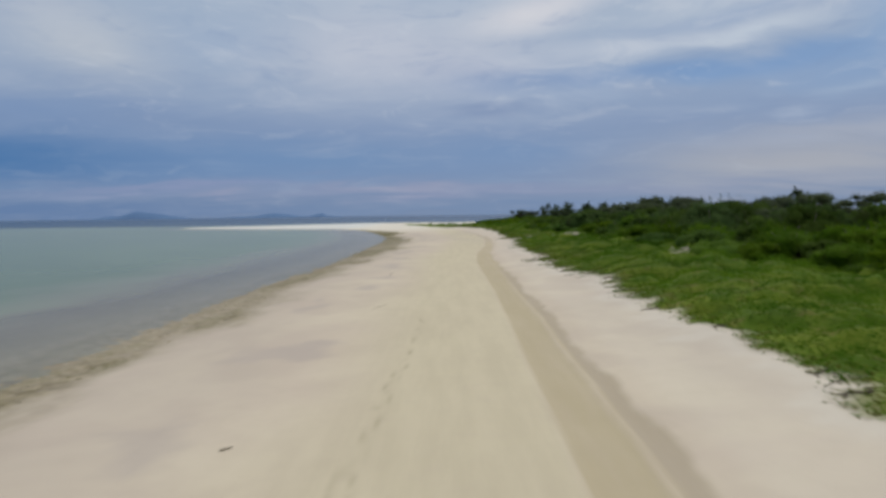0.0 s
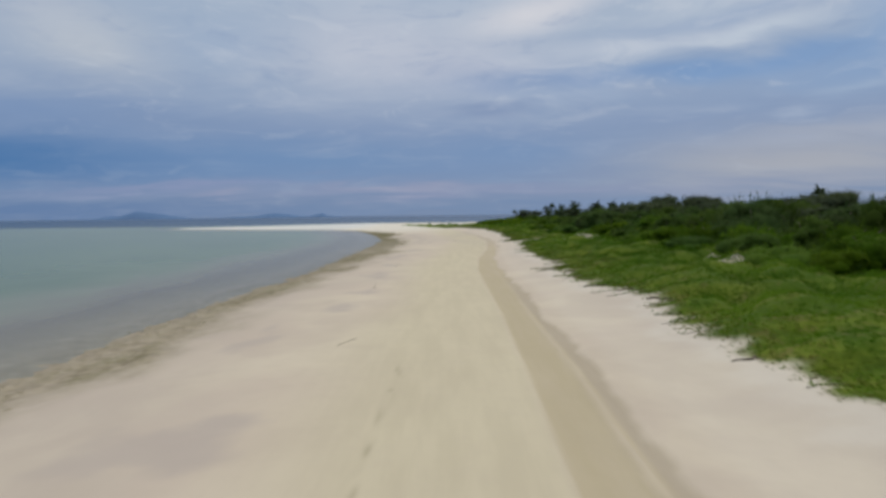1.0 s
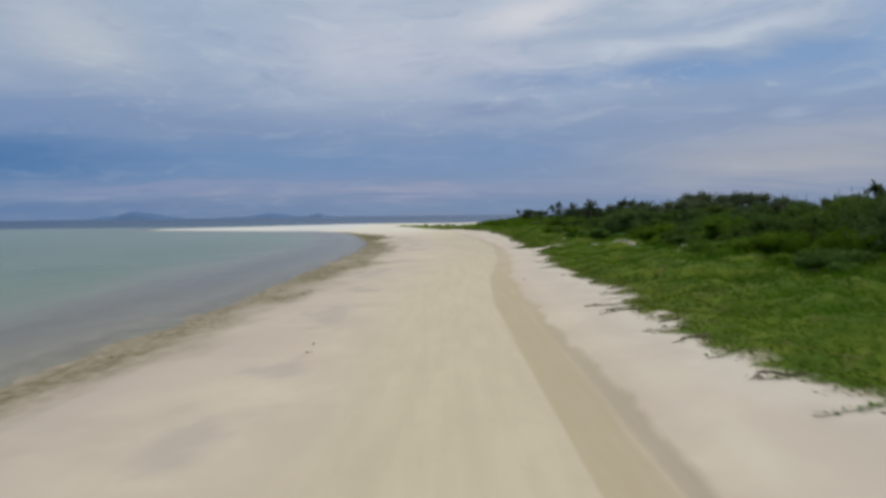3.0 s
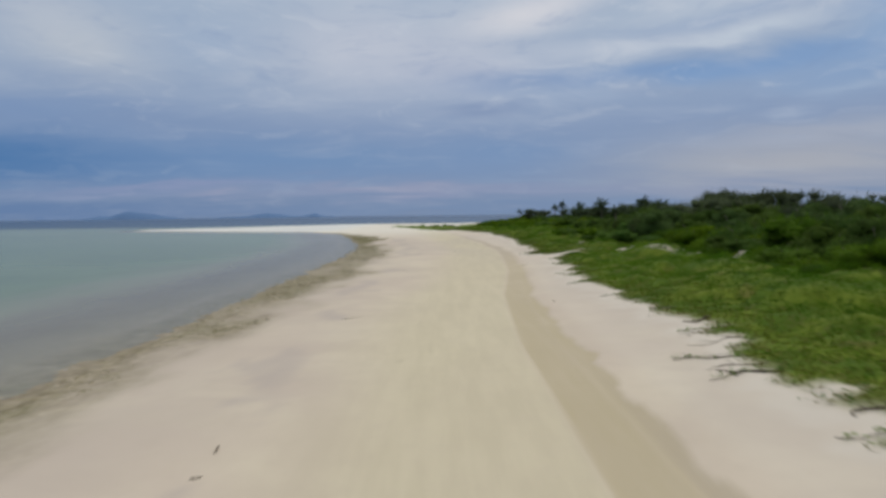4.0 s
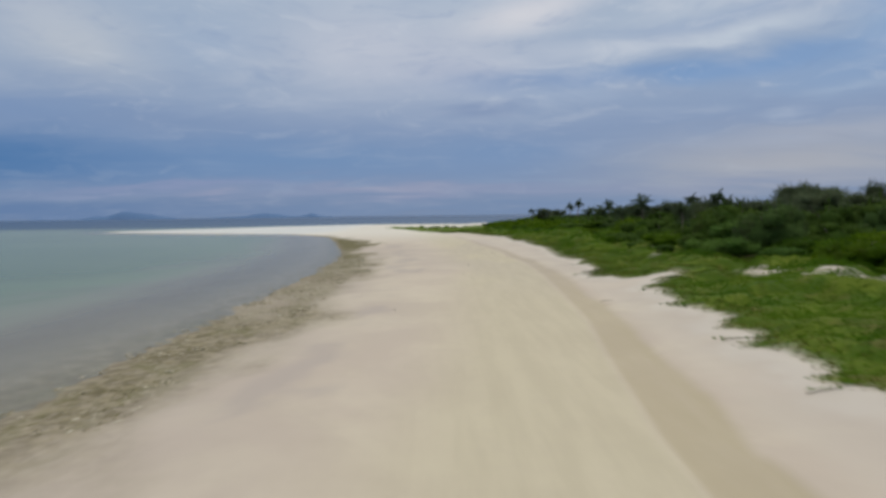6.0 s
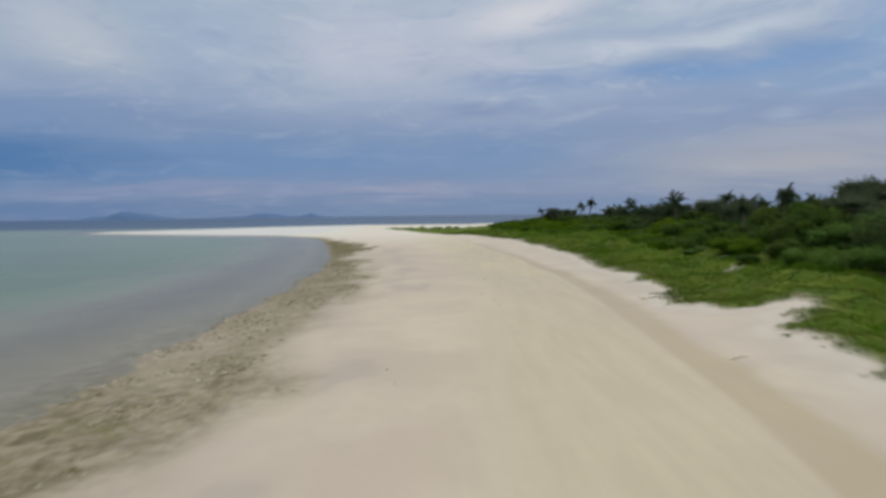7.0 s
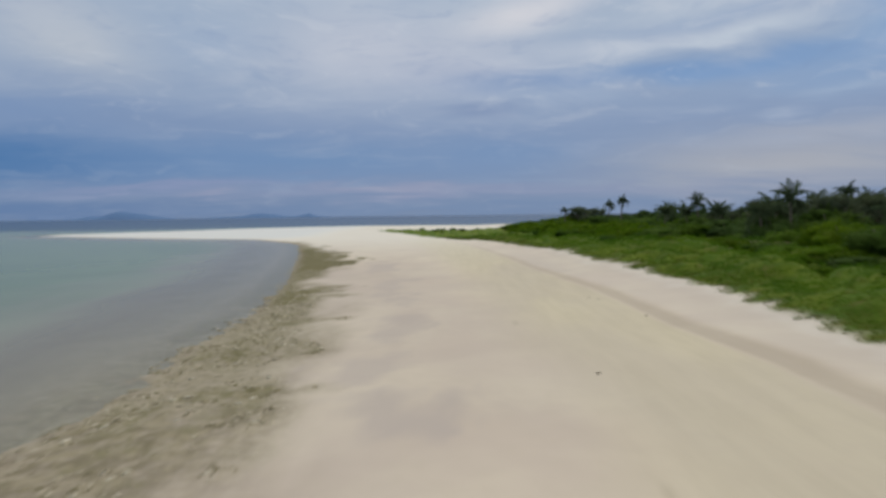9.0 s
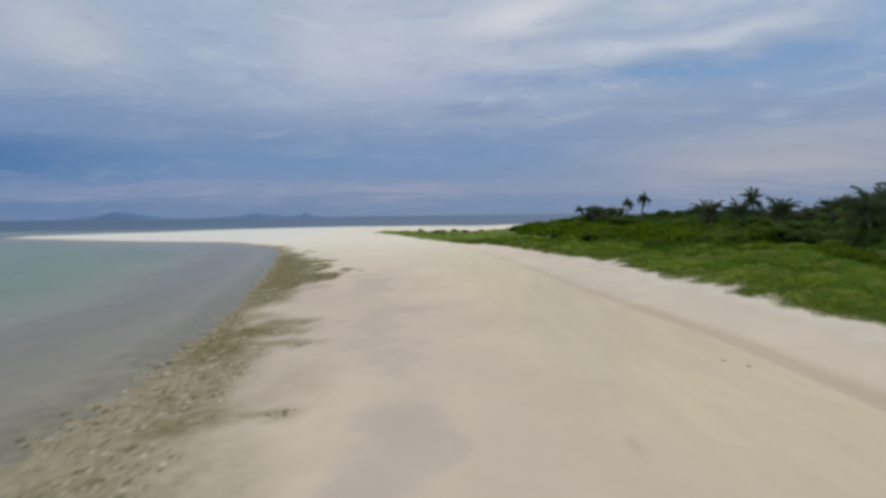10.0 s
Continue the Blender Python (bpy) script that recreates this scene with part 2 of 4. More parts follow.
def leaf_material(name, dark, light, dry, rough=0.85, patch_scale=0.35, dry_patch=0.2, vary=False, own_share=0.3):
    """Leaves that differ one by one and by patches."""
    mat, n = material(name)
    geo = n.add("ShaderNodeNewGeometry")
    own = geo.outputs["Random Per Island"]
    patch = n.noise(geo.outputs["Position"], patch_scale, 3, 0.6)
    shade = n.math("ADD", n.math("MULTIPLY", own, own_share), n.ramp(patch, 0.36, 0.64, 0.0, 1.0 - own_share))
    colour = n.mix(shade, dark, light)
    stain = n.noise(geo.outputs["Position"], patch_scale * 2.3, 3, 0.6, 0.5)
    colour = n.mix(n.math("ADD", n.math("MULTIPLY", n.ramp(own, 0.88, 1.0), own_share * 1.4), n.ramp(stain, 0.56, 0.72, 0.0, dry_patch), clamp=True), colour, dry)
    # lusher, darker growth in the hollows of the mat
    colour = n.mix(n.math("MULTIPLY", n.attribute("lush"), 0.75), colour, tuple(c * 0.72 for c in dark))
    if vary:
        # one plant differs from the next
        whim = n.add("ShaderNodeObjectInfo").outputs["Random"]
        tint = n.add("ShaderNodeHueSaturation", Hue=n.ramp(whim, 0.0, 1.0, 0.488, 0.506, False), Saturation=n.ramp(whim, 0.3, 1.0, 1.08, 0.9), Color=colour)
        n.put(tint, "Value", n.ramp(n.math("FRACT", n.math("MULTIPLY", whim, 7.31)), 0.0, 1.0, 0.80, 1.20, False))
        colour = tint.outputs[0]
    face = n.add("ShaderNodeBsdfPrincipled", Base_Color=colour, Roughness=rough)
    face.inputs["Specular IOR Level"].default_value = 0.06
    through_it = n.add("ShaderNodeBsdfTranslucent", Color=colour)
    both = n.tree.nodes.new("ShaderNodeMixShader")
    for slot, value in (("i0", 0.4), ("i1", face.outputs[0]), ("i2", through_it.outputs[0])):
        n.put(both, slot, value)
    n.add("ShaderNodeOutputMaterial", Surface=both.outputs[0])
    return mat


def bark_material(name, a, b):
    mat, n = material(name)
    at = n.add("ShaderNodeTexCoord").outputs["Object"]
    rings = n.noise(n.xyz(0.0, 0.0, n.add("ShaderNodeSeparateXYZ", Vector=at).outputs[2]), 9.0, 2)
    knots = n.noise(at, 5.0, 4, 0.6)
    surface(n, n.mix(n.ramp(n.math("MULTIPLY", n.math("ADD", rings, knots), 0.5), 0.35, 0.65), a, b), 0.9, knots, 0.5, 0.02)
    return mat


def chip_material(name, stops):
    mat, n = material(name)
    own = n.add("ShaderNodeNewGeometry").outputs["Random Per Island"]
    tone = n.tree.nodes.new("ShaderNodeValToRGB")
    n.put(tone, "Fac", own)
    ramp = tone.color_ramp
    ramp.interpolation = "CONSTANT"
    for i in range(len(stops) - 2):
        ramp.elements.new(0.5)
    for i, (stop, colour) in enumerate(zip(ramp.elements, stops)):
        stop.color = (*colour, 1)
    for i in range(len(stops)):
        ramp.elements[i].position = i / len(stops)
    for i, colour in enumerate(stops):
        ramp.elements[i].color = (*colour, 1)
    surface(n, tone.outputs[0], 0.85, n.noise(n.add("ShaderNodeTexCoord").outputs["Object"], 30.0, 3), 0.3, 0.01, 0.2)
    return mat


GROUND = ground_material()
WATER = water_material()
TURF = leaf_material("creeper_mat", (0.054, 0.130, 0.007), (0.118, 0.208, 0.012), (0.140, 0.120, 0.030), patch_scale=0.26, dry_patch=0.5, own_share=0.10)
SHRUB = leaf_material("shrub_leaves", (0.054, 0.116, 0.012), (0.104, 0.178, 0.022), (0.11, 0.10, 0.04), patch_scale=0.5, vary=True)
SHRUB_BRIGHT = leaf_material("bright_shrub_leaves", (0.062, 0.122, 0.011), (0.104, 0.170, 0.019), (0.12, 0.11, 0.04), patch_scale=0.5, vary=True)
SHRUB_GREY = leaf_material("dull_shrub_leaves", (0.044, 0.084, 0.017), (0.082, 0.130, 0.030), (0.08, 0.075, 0.04), patch_scale=0.5, vary=True)
TREE = leaf_material("tree_leaves", (0.076, 0.098, 0.054), (0.122, 0.150, 0.080), (0.11, 0.11, 0.07), patch_scale=0.4, vary=True)
PALM = leaf_material("palm_leaves", (0.068, 0.100, 0.052), (0.112, 0.150, 0.076), (0.12, 0.11, 0.06), 0.7)
BARK = bark_material("grey_bark", (0.11, 0.09, 0.07), (0.22, 0.19, 0.15))
DRIFT = bark_material("bleached_wood", (0.30, 0.26, 0.20), (0.50, 0.45, 0.37))
STICK = bark_material("dark_wet_wood", (0.07, 0.055, 0.04), (0.15, 0.12, 0.085))
RUBBLE = chip_material("beach_rubble", ((0.155, 0.130, 0.070), (0.19, 0.160, 0.092), (0.25, 0.21, 0.13), (0.33, 0.28, 0.19), (0.165, 0.147, 0.066), (0.52, 0.46, 0.36), (0.18, 0.152, 0.085), (0.40, 0.345, 0.25)))
CORAL = chip_material("bleached_coral", ((0.45, 0.42, 0.33), (0.54, 0.50, 0.40), (0.37, 0.34, 0.26)))


def coral_material():
    mat, n = material("coral_piece")
    at = n.add("ShaderNodeTexCoord").outputs["Object"]
    own = n.add("ShaderNodeObjectInfo").outputs["Random"]
    pit = n.noise(at, 14.0, 4, 0.65)
    tone = n.mix(own, (0.36, 0.31, 0.22), (0.60, 0.55, 0.45))
    surface(n, n.mix(n.ramp(pit, 0.4, 0.65, 0.0, 0.6), tone, (0.26, 0.22, 0.14)), 0.9, pit, 0.5, 0.02, 0.15)
    return mat


CORAL_PIECE = coral_material()


# far hills: the blue of the air haze is painted into the base colour
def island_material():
    mat, n = material("haze_painted_hills")
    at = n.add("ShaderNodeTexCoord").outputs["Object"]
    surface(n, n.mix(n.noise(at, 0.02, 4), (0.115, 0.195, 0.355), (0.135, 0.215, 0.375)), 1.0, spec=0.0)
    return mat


FRINGE = leaf_material("dry_fringe", (0.10, 0.115, 0.020), (0.16, 0.15, 0.035), (0.21, 0.155, 0.06), patch_scale=0.4, dry_patch=0.7, own_share=0.2)
HILLS = island_material()


# ---- plan ----
def vnoise(x, y, seed=0):
    """Smooth value noise on a unit lattice, 0 to 1."""
    x, y = np.asarray(x, float), np.asarray(y, float)
    xi, yi = np.floor(x), np.floor(y)
    fx, fy = x - xi, y - yi
    fx, fy = fx * fx * (3 - 2 * fx), fy * fy * (3 - 2 * fy)

    def corner(a, b):
        v = np.sin(a * 127.1 + b * 311.7 + seed * 74.7) * 43758.5453
        return v - np.floor(v)

    return (corner(xi, yi) * (1 - fx) + corner(xi + 1, yi) * fx) * (1 - fy) + (corner(xi, yi + 1) * (1 - fx) + corner(xi + 1, yi + 1) * fx) * fy


def fbm(x, y, seed=0, octaves=4):
    total, weight = 0.0, 0.0
    for k in range(octaves):
        total = total + vnoise(x * 2**k, y * 2**k, seed + k) * 0.5**k
        weight += 0.5**k
    return total / weight


def spline(points, steps=6):
    """A closed Catmull-Rom line through the points."""
    p = np.array(points, float)
    a, b, c, d = np.roll(p, 1, 0), p, np.roll(p, -1, 0), np.roll(p, -2, 0)
    rows = []
    for t in np.arange(steps) / steps:
        rows.append(0.5 * (2 * b + (c - a) * t + (2 * a - 5 * b + 4 * c - d) * t**2 + (3 * b - a - 3 * c + d) * t**3))
    return np.stack(rows, 1).reshape(-1, 2)


def inside_by(line, x, y):
    """Metres to the closed line, positive inside."""
    x, y = np.asarray(x, float).ravel(), np.asarray(y, float).ravel()
    best, odd = np.full(x.shape, 1e12), np.zeros(x.shape, bool)
    for (ax, ay), (bx, by) in zip(line, np.roll(line, -1, 0)):
        dx, dy = bx - ax, by - ay
        t = np.clip(((x - ax) * dx + (y - ay) * dy) / max(dx * dx + dy * dy, 1e-9), 0, 1)
        best = np.minimum(best, (x - ax - t * dx) ** 2 + (y - ay - t * dy) ** 2)
        if ay != by:
            odd ^= ((ay > y) != (by > y)) & (x < (y - ay) * dx / dy + ax)
    return np.sqrt(best) * np.where(odd, 1, -1)


SHORE = spline(((-14, -400), (-13.5, -100), (-13.2, 20), (-12.8, 45), (-11.8, 60), (-11.4, 90), (-11.5, 118), (-12.6, 133), (-15.3, 150),
                (-17.8, 164), (-22, 184), (-27, 204), (-33, 215), (-44, 231), (-68, 243), (-100, 265), (-121, 280), (-115, 295), (-92, 324),
                (-73, 355), (-43, 376), (0, 368), (22, 354), (36, 325), (62, 300), (120, 290), (300, 300), (700, 320), (720, -400)))
GREEN = spline(((9.3, -380), (8.8, -40), (8.8, 12), (8.7, 22), (8.6, 28), (9.3, 35.5), (8.5, 42), (8.5, 49.5), (9.4, 57), (9.1, 70), (9.8, 81), (10.3, 88.5), (11.6, 91.3),
                (13.6, 93.2), (13.5, 94.4), (11.2, 93.6), (9.9, 95.6), (10.9, 103), (10.8, 112), (11.1, 121), (11.3, 129), (10.8, 137), (10.2, 146), (9.4, 156), (6.9, 168),
                (4.9, 182), (0.4, 199), (-5.5, 222), (-10.7, 242), (-18, 264), (-11, 268), (4, 257), (17, 250), (30, 262), (46, 275), (120, 275), (690, 290), (700, -380)), 5)
TRACK_Y = (-30, 0, 10, 25, 36, 47, 58, 70, 83, 94, 102, 111, 120, 129, 138, 150, 173, 200)
TRACK_X = (2.1, 2.1, 2.3, 2.7, 2.95, 3.0, 3.1, 3.8, 5.5, 6.3, 6.75, 6.9, 6.5, 6.35, 5.4, 4.5, 2.3, -1.5)
TRACK_W = (1.9, 1.9, 1.95, 1.95, 1.75, 1.85, 1.95, 1.65, 1.38, 1.2, 1.08, 0.95, 0.88, 0.8, 0.65, 0.5, 0.35, 0.2)
WRACK_Y = (-40, 15, 32, 48, 60, 80, 90, 97, 105, 111, 118, 128, 140, 150, 160, 172, 184, 200)
WRACK_W = (1.8, 2.1, 3.1, 3.1, 3.3, 4.6, 5.4, 5.0, 4.8, 5.0, 5.1, 4.2, 2.1, 3.4, 4.2, 3.8, 2.6, 1.2)
HEDGE_Y = (-30, 30, 37, 41, 46, 54, 58, 62, 66, 72, 75, 79, 84, 88, 95, 97.5, 102, 107, 112, 118, 128, 138, 147, 153, 160, 170, 180, 200, 230, 262)
HEDGE_X = (19.5, 20.3, 20.3, 18.2, 19.0, 20.2, 18.5, 17.0, 17.0, 18.8, 19.2, 19.8, 20.8, 20.6, 20.6, 17.4, 17.2, 17.8, 17.0, 16.6, 18.2, 20.2, 22.0, 19.0, 16.8, 16.6, 13.2, 12.0, 13.0, 22)
# damp grey patches: x, y, half width, half length
DAMP = ((-6.9, 31, 0.8, 2.4), (-5.8, 20.5, 1.5, 2.0), (-4.6, 54.0, 0.85, 2.3), (-4.5, 45.6, 0.9, 1.3), (-5.3, 56.0, 0.9, 1.9), (-4.6, 65, 0.7, 1.8), (-5.0, 76, 1.0, 2.6),
        (-4.0, 88, 0.9, 2.4), (-3.4, 108.5, 1.3, 2.6), (-4.6, 113.8, 1.6, 2.2), (-4.7, 127.5, 1.3, 1.8), (-4.0, 121, 1.3, 3.4), (-5.3, 135, 1.6, 5.0), (-7.0, 149, 1.6, 6.5),
        (-6.3, 12, 1.0, 2.0), (-5.0, 39, 0.8, 1.6))
# tongues of strand debris reaching up the beach
TONGUES = ((-13.4, 157.0, 3.2, 6.0), (-16.8, 169, 2.8, 7.0), (-20.6, 181, 1.8, 8.0))
# thinner streaks of debris
STREAKS = ((-8.7, 116.5, 2.0, 1.1), (-7.7, 111.4, 2.2, 0.8), (-8.6, 122.5, 2.0, 0.9), (-10.7, 134.5, 2.8, 2.0), (-10.0, 130.8, 2.8, 0.9))
# bare sand showing in the creeper mat
BARE = ((17.7, 92.8, 0.9, 0.5), (18.5, 90.6, 1.7, 0.8), (18.2, 85.7, 1.3, 0.7), (19.8, 84.9, 1.3, 0.5), (20.6, 78.0, 1.4, 0.5), (19.4, 51.6, 0.8, 0.5), (17.6, 44.3, 1.0, 0.4), (22.6, 144.4, 1.8, 0.5),
        (25.6, 145.6, 2.0, 0.5), (19.6, 58.0, 0.6, 0.4), (17.8, 108.8, 0.9, 0.3), (16.2, 104.8, 0.6, 0.25))
# lush dark growth in the creeper mat
LUSH = ((15.5, 52, 4.0, 6.0), (12.5, 60, 1.6, 3.0), (15.0, 92, 3.0, 3.0), (14.5, 104, 1.6, 5.0), (14.0, 34, 2.6, 4.0), (14.5, 124, 2.0, 4.0))
# scuffed footprints on the middle of the beach, two wandering lines and a few strays
PRINTS = [(-1.62 + 0.006 * k * k / 8 + 0.12 * math.sin(k * 1.7), 9.4 + 0.47 * k + 0.12 * math.sin(k * 5.1)) for k in range(18)]
PRINTS += [(-1.3 + 0.03 * k + 0.10 * math.sin(k * 2.3), 17.5 + 0.66 * k) for k in range(14)]
PRINTS += [(-1.95 + 0.02 * k, 9.2 + 0.4 * k) for k in range(4)] + [(1.25 + 0.12 * k, 105.0 - 0.75 * k) for k in range(8)]
PRINTS += [(-1.0, 55.5), (-0.85, 56.0), (-0.1, 57.0), (-0.05, 57.6), (-1.9, 38.0), (-1.6, 38.9), (-0.9, 46.0), (-0.6, 46.8), (1.1, 119.3), (1.0, 119.9), (1.9, 100.0)]


def blobs(x, y, rows, soft=1.0):
    out = np.zeros(np.shape(x))
    wx, wy = (fbm(x * 0.9, y * 0.5, 31) - 0.5) * 2.4, (fbm(x * 0.7, y * 0.5, 37) - 0.5) * 3.0
    for bx, by, rx, ry in rows:
        out = np.maximum(out, step(1.7 - ((x + wx * rx - bx) / rx) ** 2 - ((y + wy * ry - by) / ry) ** 2, 0, soft))
    return out


def step(v, lo, hi):
    t = np.clip((v - lo) / (hi - lo), 0, 1)
    return t * t * (3 - 2 * t)


def survey(x, y):
    """Height of the ground and what covers it, at arrays of places."""
    x, y = np.asarray(x, float).ravel(), np.asarray(y, float).ravel()
    d = inside_by(SHORE, x, y) + (fbm(x * 0.35, y * 0.35, 3) - 0.5) * 0.9
    g = inside_by(GREEN, x, y)
    z = np.interp(d, [-400, -120, -60, -25, -6, 0, 5, 16, 21, 29, 40, 400], [-2.2, -1.7, -1.35, -0.8, -0.19, 0, 0.30, 0.55, 1.05, 1.95, 2.2, 2.6])
    low = step(y, 150, 225) * step(x, 30, 0)
    z = np.where(z > 0.3, 0.3 + (z - 0.3) * (1 - 0.75 * low), z)
    ocean = step(np.log(np.hypot(x, y) + 1 + (fbm(x * 0.012, y * 0.02, 43) - 0.5) * 90), math.log(255), math.log(980))
    ocean = ocean * step(-d, 0, 40) * (y > 200)
    # the bottom falls away steeply behind the spit
    ocean = np.maximum(ocean, 0.8 * step(y + (fbm(x * 0.02, y * 0.02, 61) - 0.5) * 60, 268, 420) * step(-d, 0, 15))
    z = z - 8 * np.clip(ocean, 0, 1)
    ragged = (fbm(x * 0.55, y * 1.05, 11) - 0.5) * 2.3 + (fbm(x * 0.35, y * 0.25, 13) - 0.5) * 0.9
    bare = blobs(x, y, BARE)
    grass = step(g + ragged, -0.35, 0.5) * (1 - bare)
    tx, tw = np.interp(y, TRACK_Y, TRACK_X), np.interp(y, TRACK_Y, TRACK_W)
    u = (x - tx) / tw
    edge = (fbm(y * 0.45, x * 0.1, 17) - 0.5) * 0.55
    near = (y > -40) & (y < 205)
    blur = np.interp(y, (60, 100), (0.0, 0.2))
    track = step(u, -0.04 - 0.3 * blur, 0.04 + blur) * step(1.0 + edge - u, -0.03 - blur, 0.10 + blur) * near
    ridge = np.exp(-((u - 0.66 - edge * 0.25) / 0.05) ** 2) * np.interp(y, [-40, 18, 45, 90], [1, 1, 0.35, 0])
    track = np.clip(track * (1 - 0.55 * ridge), 0, 1) * np.interp(y, [-40, 60, 85, 110, 140, 200], [1, 0.95, 0.75, 0.62, 0.5, 0.15])
    z = z - 0.05 * track + 0.035 * ridge * step(np.abs(u - 0.6), 0.7, 0.3)
    lane = step(x - tx, -7.5 - (fbm(y * 0.12, 0 * y, 19) - 0.5) * 3, -3.2) * step(tx - x, -tw * 0.2, 0.3) * near
    damp = blobs(x, y, DAMP, 1.6)
    w = np.interp(y, WRACK_Y, WRACK_W)
    wrack = step(w + (fbm(x * 0.5, y * 0.22, 23) - 0.5) * 4.6 - d, -1.7, 1.9) * step(d, -4.0, -0.8) * (y < 215) * (x > -40)
    tongue = np.maximum(blobs(x, y, TONGUES, 1.4), 0.55 * blobs(x, y, STREAKS, 1.8))
    wrack = np.maximum(wrack, tongue * step(d, 0.0, 1.0))
    wet = step(d, 0.7, -0.2)
    damp = np.maximum(damp, 0.55 * step(u, 0.68, 0.75) * step(1.0 + edge - u, -0.03, 0.10) * (y > -40) * step(y, 60, 38))
    damp = np.maximum(damp, 0.6 * step(d + (fbm(x * 0.3, y * 0.15, 47) - 0.5) * 5, 10.5, 3.0) * (y < 150))
    damp = np.maximum(damp, 0.8 * track * step(y, 85, 110))
    damp = np.maximum(damp, 0.42 * step(y, 80, 115) * step(y, 165, 140) * step(fbm(x * 0.16, y * 0.07, 59), 0.34, 0.60) * step(g, -1.0, -4.0))
    damp = np.maximum(damp, 0.45 * step(g + (fbm(x * 0.3, y * 0.2, 53) - 0.5) * 3, -3.2, -0.8) * (y < 160))
    white = np.maximum(step(y, 140, 230), 0.20 * step(u, 1.05, 1.6)) * step(d, 0.3, 2.5) + 0.8 * step(x, -22, -45) * step(y, 215, 240)
    white = white + 0.45 * np.exp(-(((g + ragged + 0.55) / 0.6) ** 2)) * (y < 160)
    marks = np.zeros(x.shape)
    for px, py in PRINTS:
        marks = np.maximum(marks, np.exp(-(((x - px - (y - py) * 0.12 * math.sin(py * 9.1)) / 0.06) ** 2) - ((y - py) / (0.14 + 0.42 * abs(math.sin(py * 7.3)))) ** 2) * max(0.0, 1.3 * abs(math.sin(py * 3.1 + px)) - 0.45))
    z = z - 0.03 * marks
    rough = step(g, -1, 3)
    land = step(d, -0.5, 2)
    z = z + land * ((fbm(x * 0.16, y * 0.16, 5) - 0.5) * 0.16 + (fbm(x * 1.3, y * 1.3, 7) - 0.5) * 0.03) + rough * ((fbm(x * 0.6, y * 0.45, 9) - 0.5) * 0.95 + 0.48 * step(fbm(x * 0.42, y * 0.36, 15), 0.44, 0.66) - 0.22 + (fbm(x * 0.2, y * 0.2, 10) - 0.5) * 0.6)
    z = z + wrack * (fbm(x * 2.2, y * 2.2, 29) - 0.5) * 0.07
    return {"z": z, "d": d, "g": g + ragged, "grass": grass, "track": track, "road": lane, "damp": damp, "wrack": np.minimum(wrack + 0.6 * tongue * step(d, 0.0, 1.0), 1.4), "wet": wet, "bare": bare, "white": white, "marks": marks, "litter": step(x - np.interp(y, HEDGE_Y, HEDGE_X) + ragged, 1.0, 3.2) * (y < 268) * (1 - bare), "leafy": step(g + ragged, -0.7, 0.5) * (1 - bare)}


def height(x, y):
    return float(survey([x], [y])["z"][0])


# ---- mesh helpers ----
def fast_mesh(name, verts, faces, mat):
    """A mesh from an array of places and an array of equal-sided faces."""
    verts, faces = np.asarray(verts, np.float32).reshape(-1, 3), np.asarray(faces, np.int32)
    mesh = bpy.data.meshes.new(name)
    sides = faces.shape[1]
    mesh.vertices.add(len(verts))
    mesh.vertices.foreach_set("co", verts.ravel())
    mesh.loops.add(faces.size)
    mesh.loops.foreach_set("vertex_index", faces.ravel())
    mesh.polygons.add(len(faces))
    mesh.polygons.foreach_set("loop_start", np.arange(len(faces), dtype=np.int32) * sides)
    mesh.update(calc_edges=True)
    mesh.validate()
    mesh.materials.append(mat)
    return mesh


def smooth(mesh):
    mesh.polygons.foreach_set("use_smooth", np.ones(len(mesh.polygons), bool))
    return mesh


def grid_faces(nx, ny):
    i = (np.arange(ny - 1)[:, None] * nx + np.arange(nx - 1)[None]).ravel()
    return np.stack([i, i + 1, i + 1 + nx, i + nx], 1)


def spread(parts):
    """Places along an axis: (from, to, step) stretches joined."""
    return np.unique(np.concatenate([np.arange(a, b, s) for a, b, s in parts]).round(4))


def child(name, mesh, parent, label=""):
    ob = new(name, mesh)
    ob.parent = parent
    return tagged(ob, label) if label else ob


def leaves(rng, centres, normals, length, width, fold=0.25):
    """Folded four-cornered leaves facing about along the normals: places and triangles."""
    m = len(centres)
    normals = normals / np.linalg.norm(normals, axis=1, keepdims=True)
    side = np.cross(normals, rng.normal(size=(m, 3)))
    side /= np.linalg.norm(side, axis=1, keepdims=True)
    up = np.cross(side, normals)
    L, W = np.broadcast_to(length, m)[:, None] / 2, np.broadcast_to(width, m)[:, None] / 2
    tip, root = centres + up * L, centres - up * L
    a, b = centres + side * W + normals * W * fold, centres - side * W + normals * W * fold
    verts = np.stack([root, a, tip, b], 1).reshape(-1, 3)
    k = np.arange(m)[:, None] * 4
    return verts, np.concatenate([k + [0, 1, 2], k + [0, 2, 3]], 0)


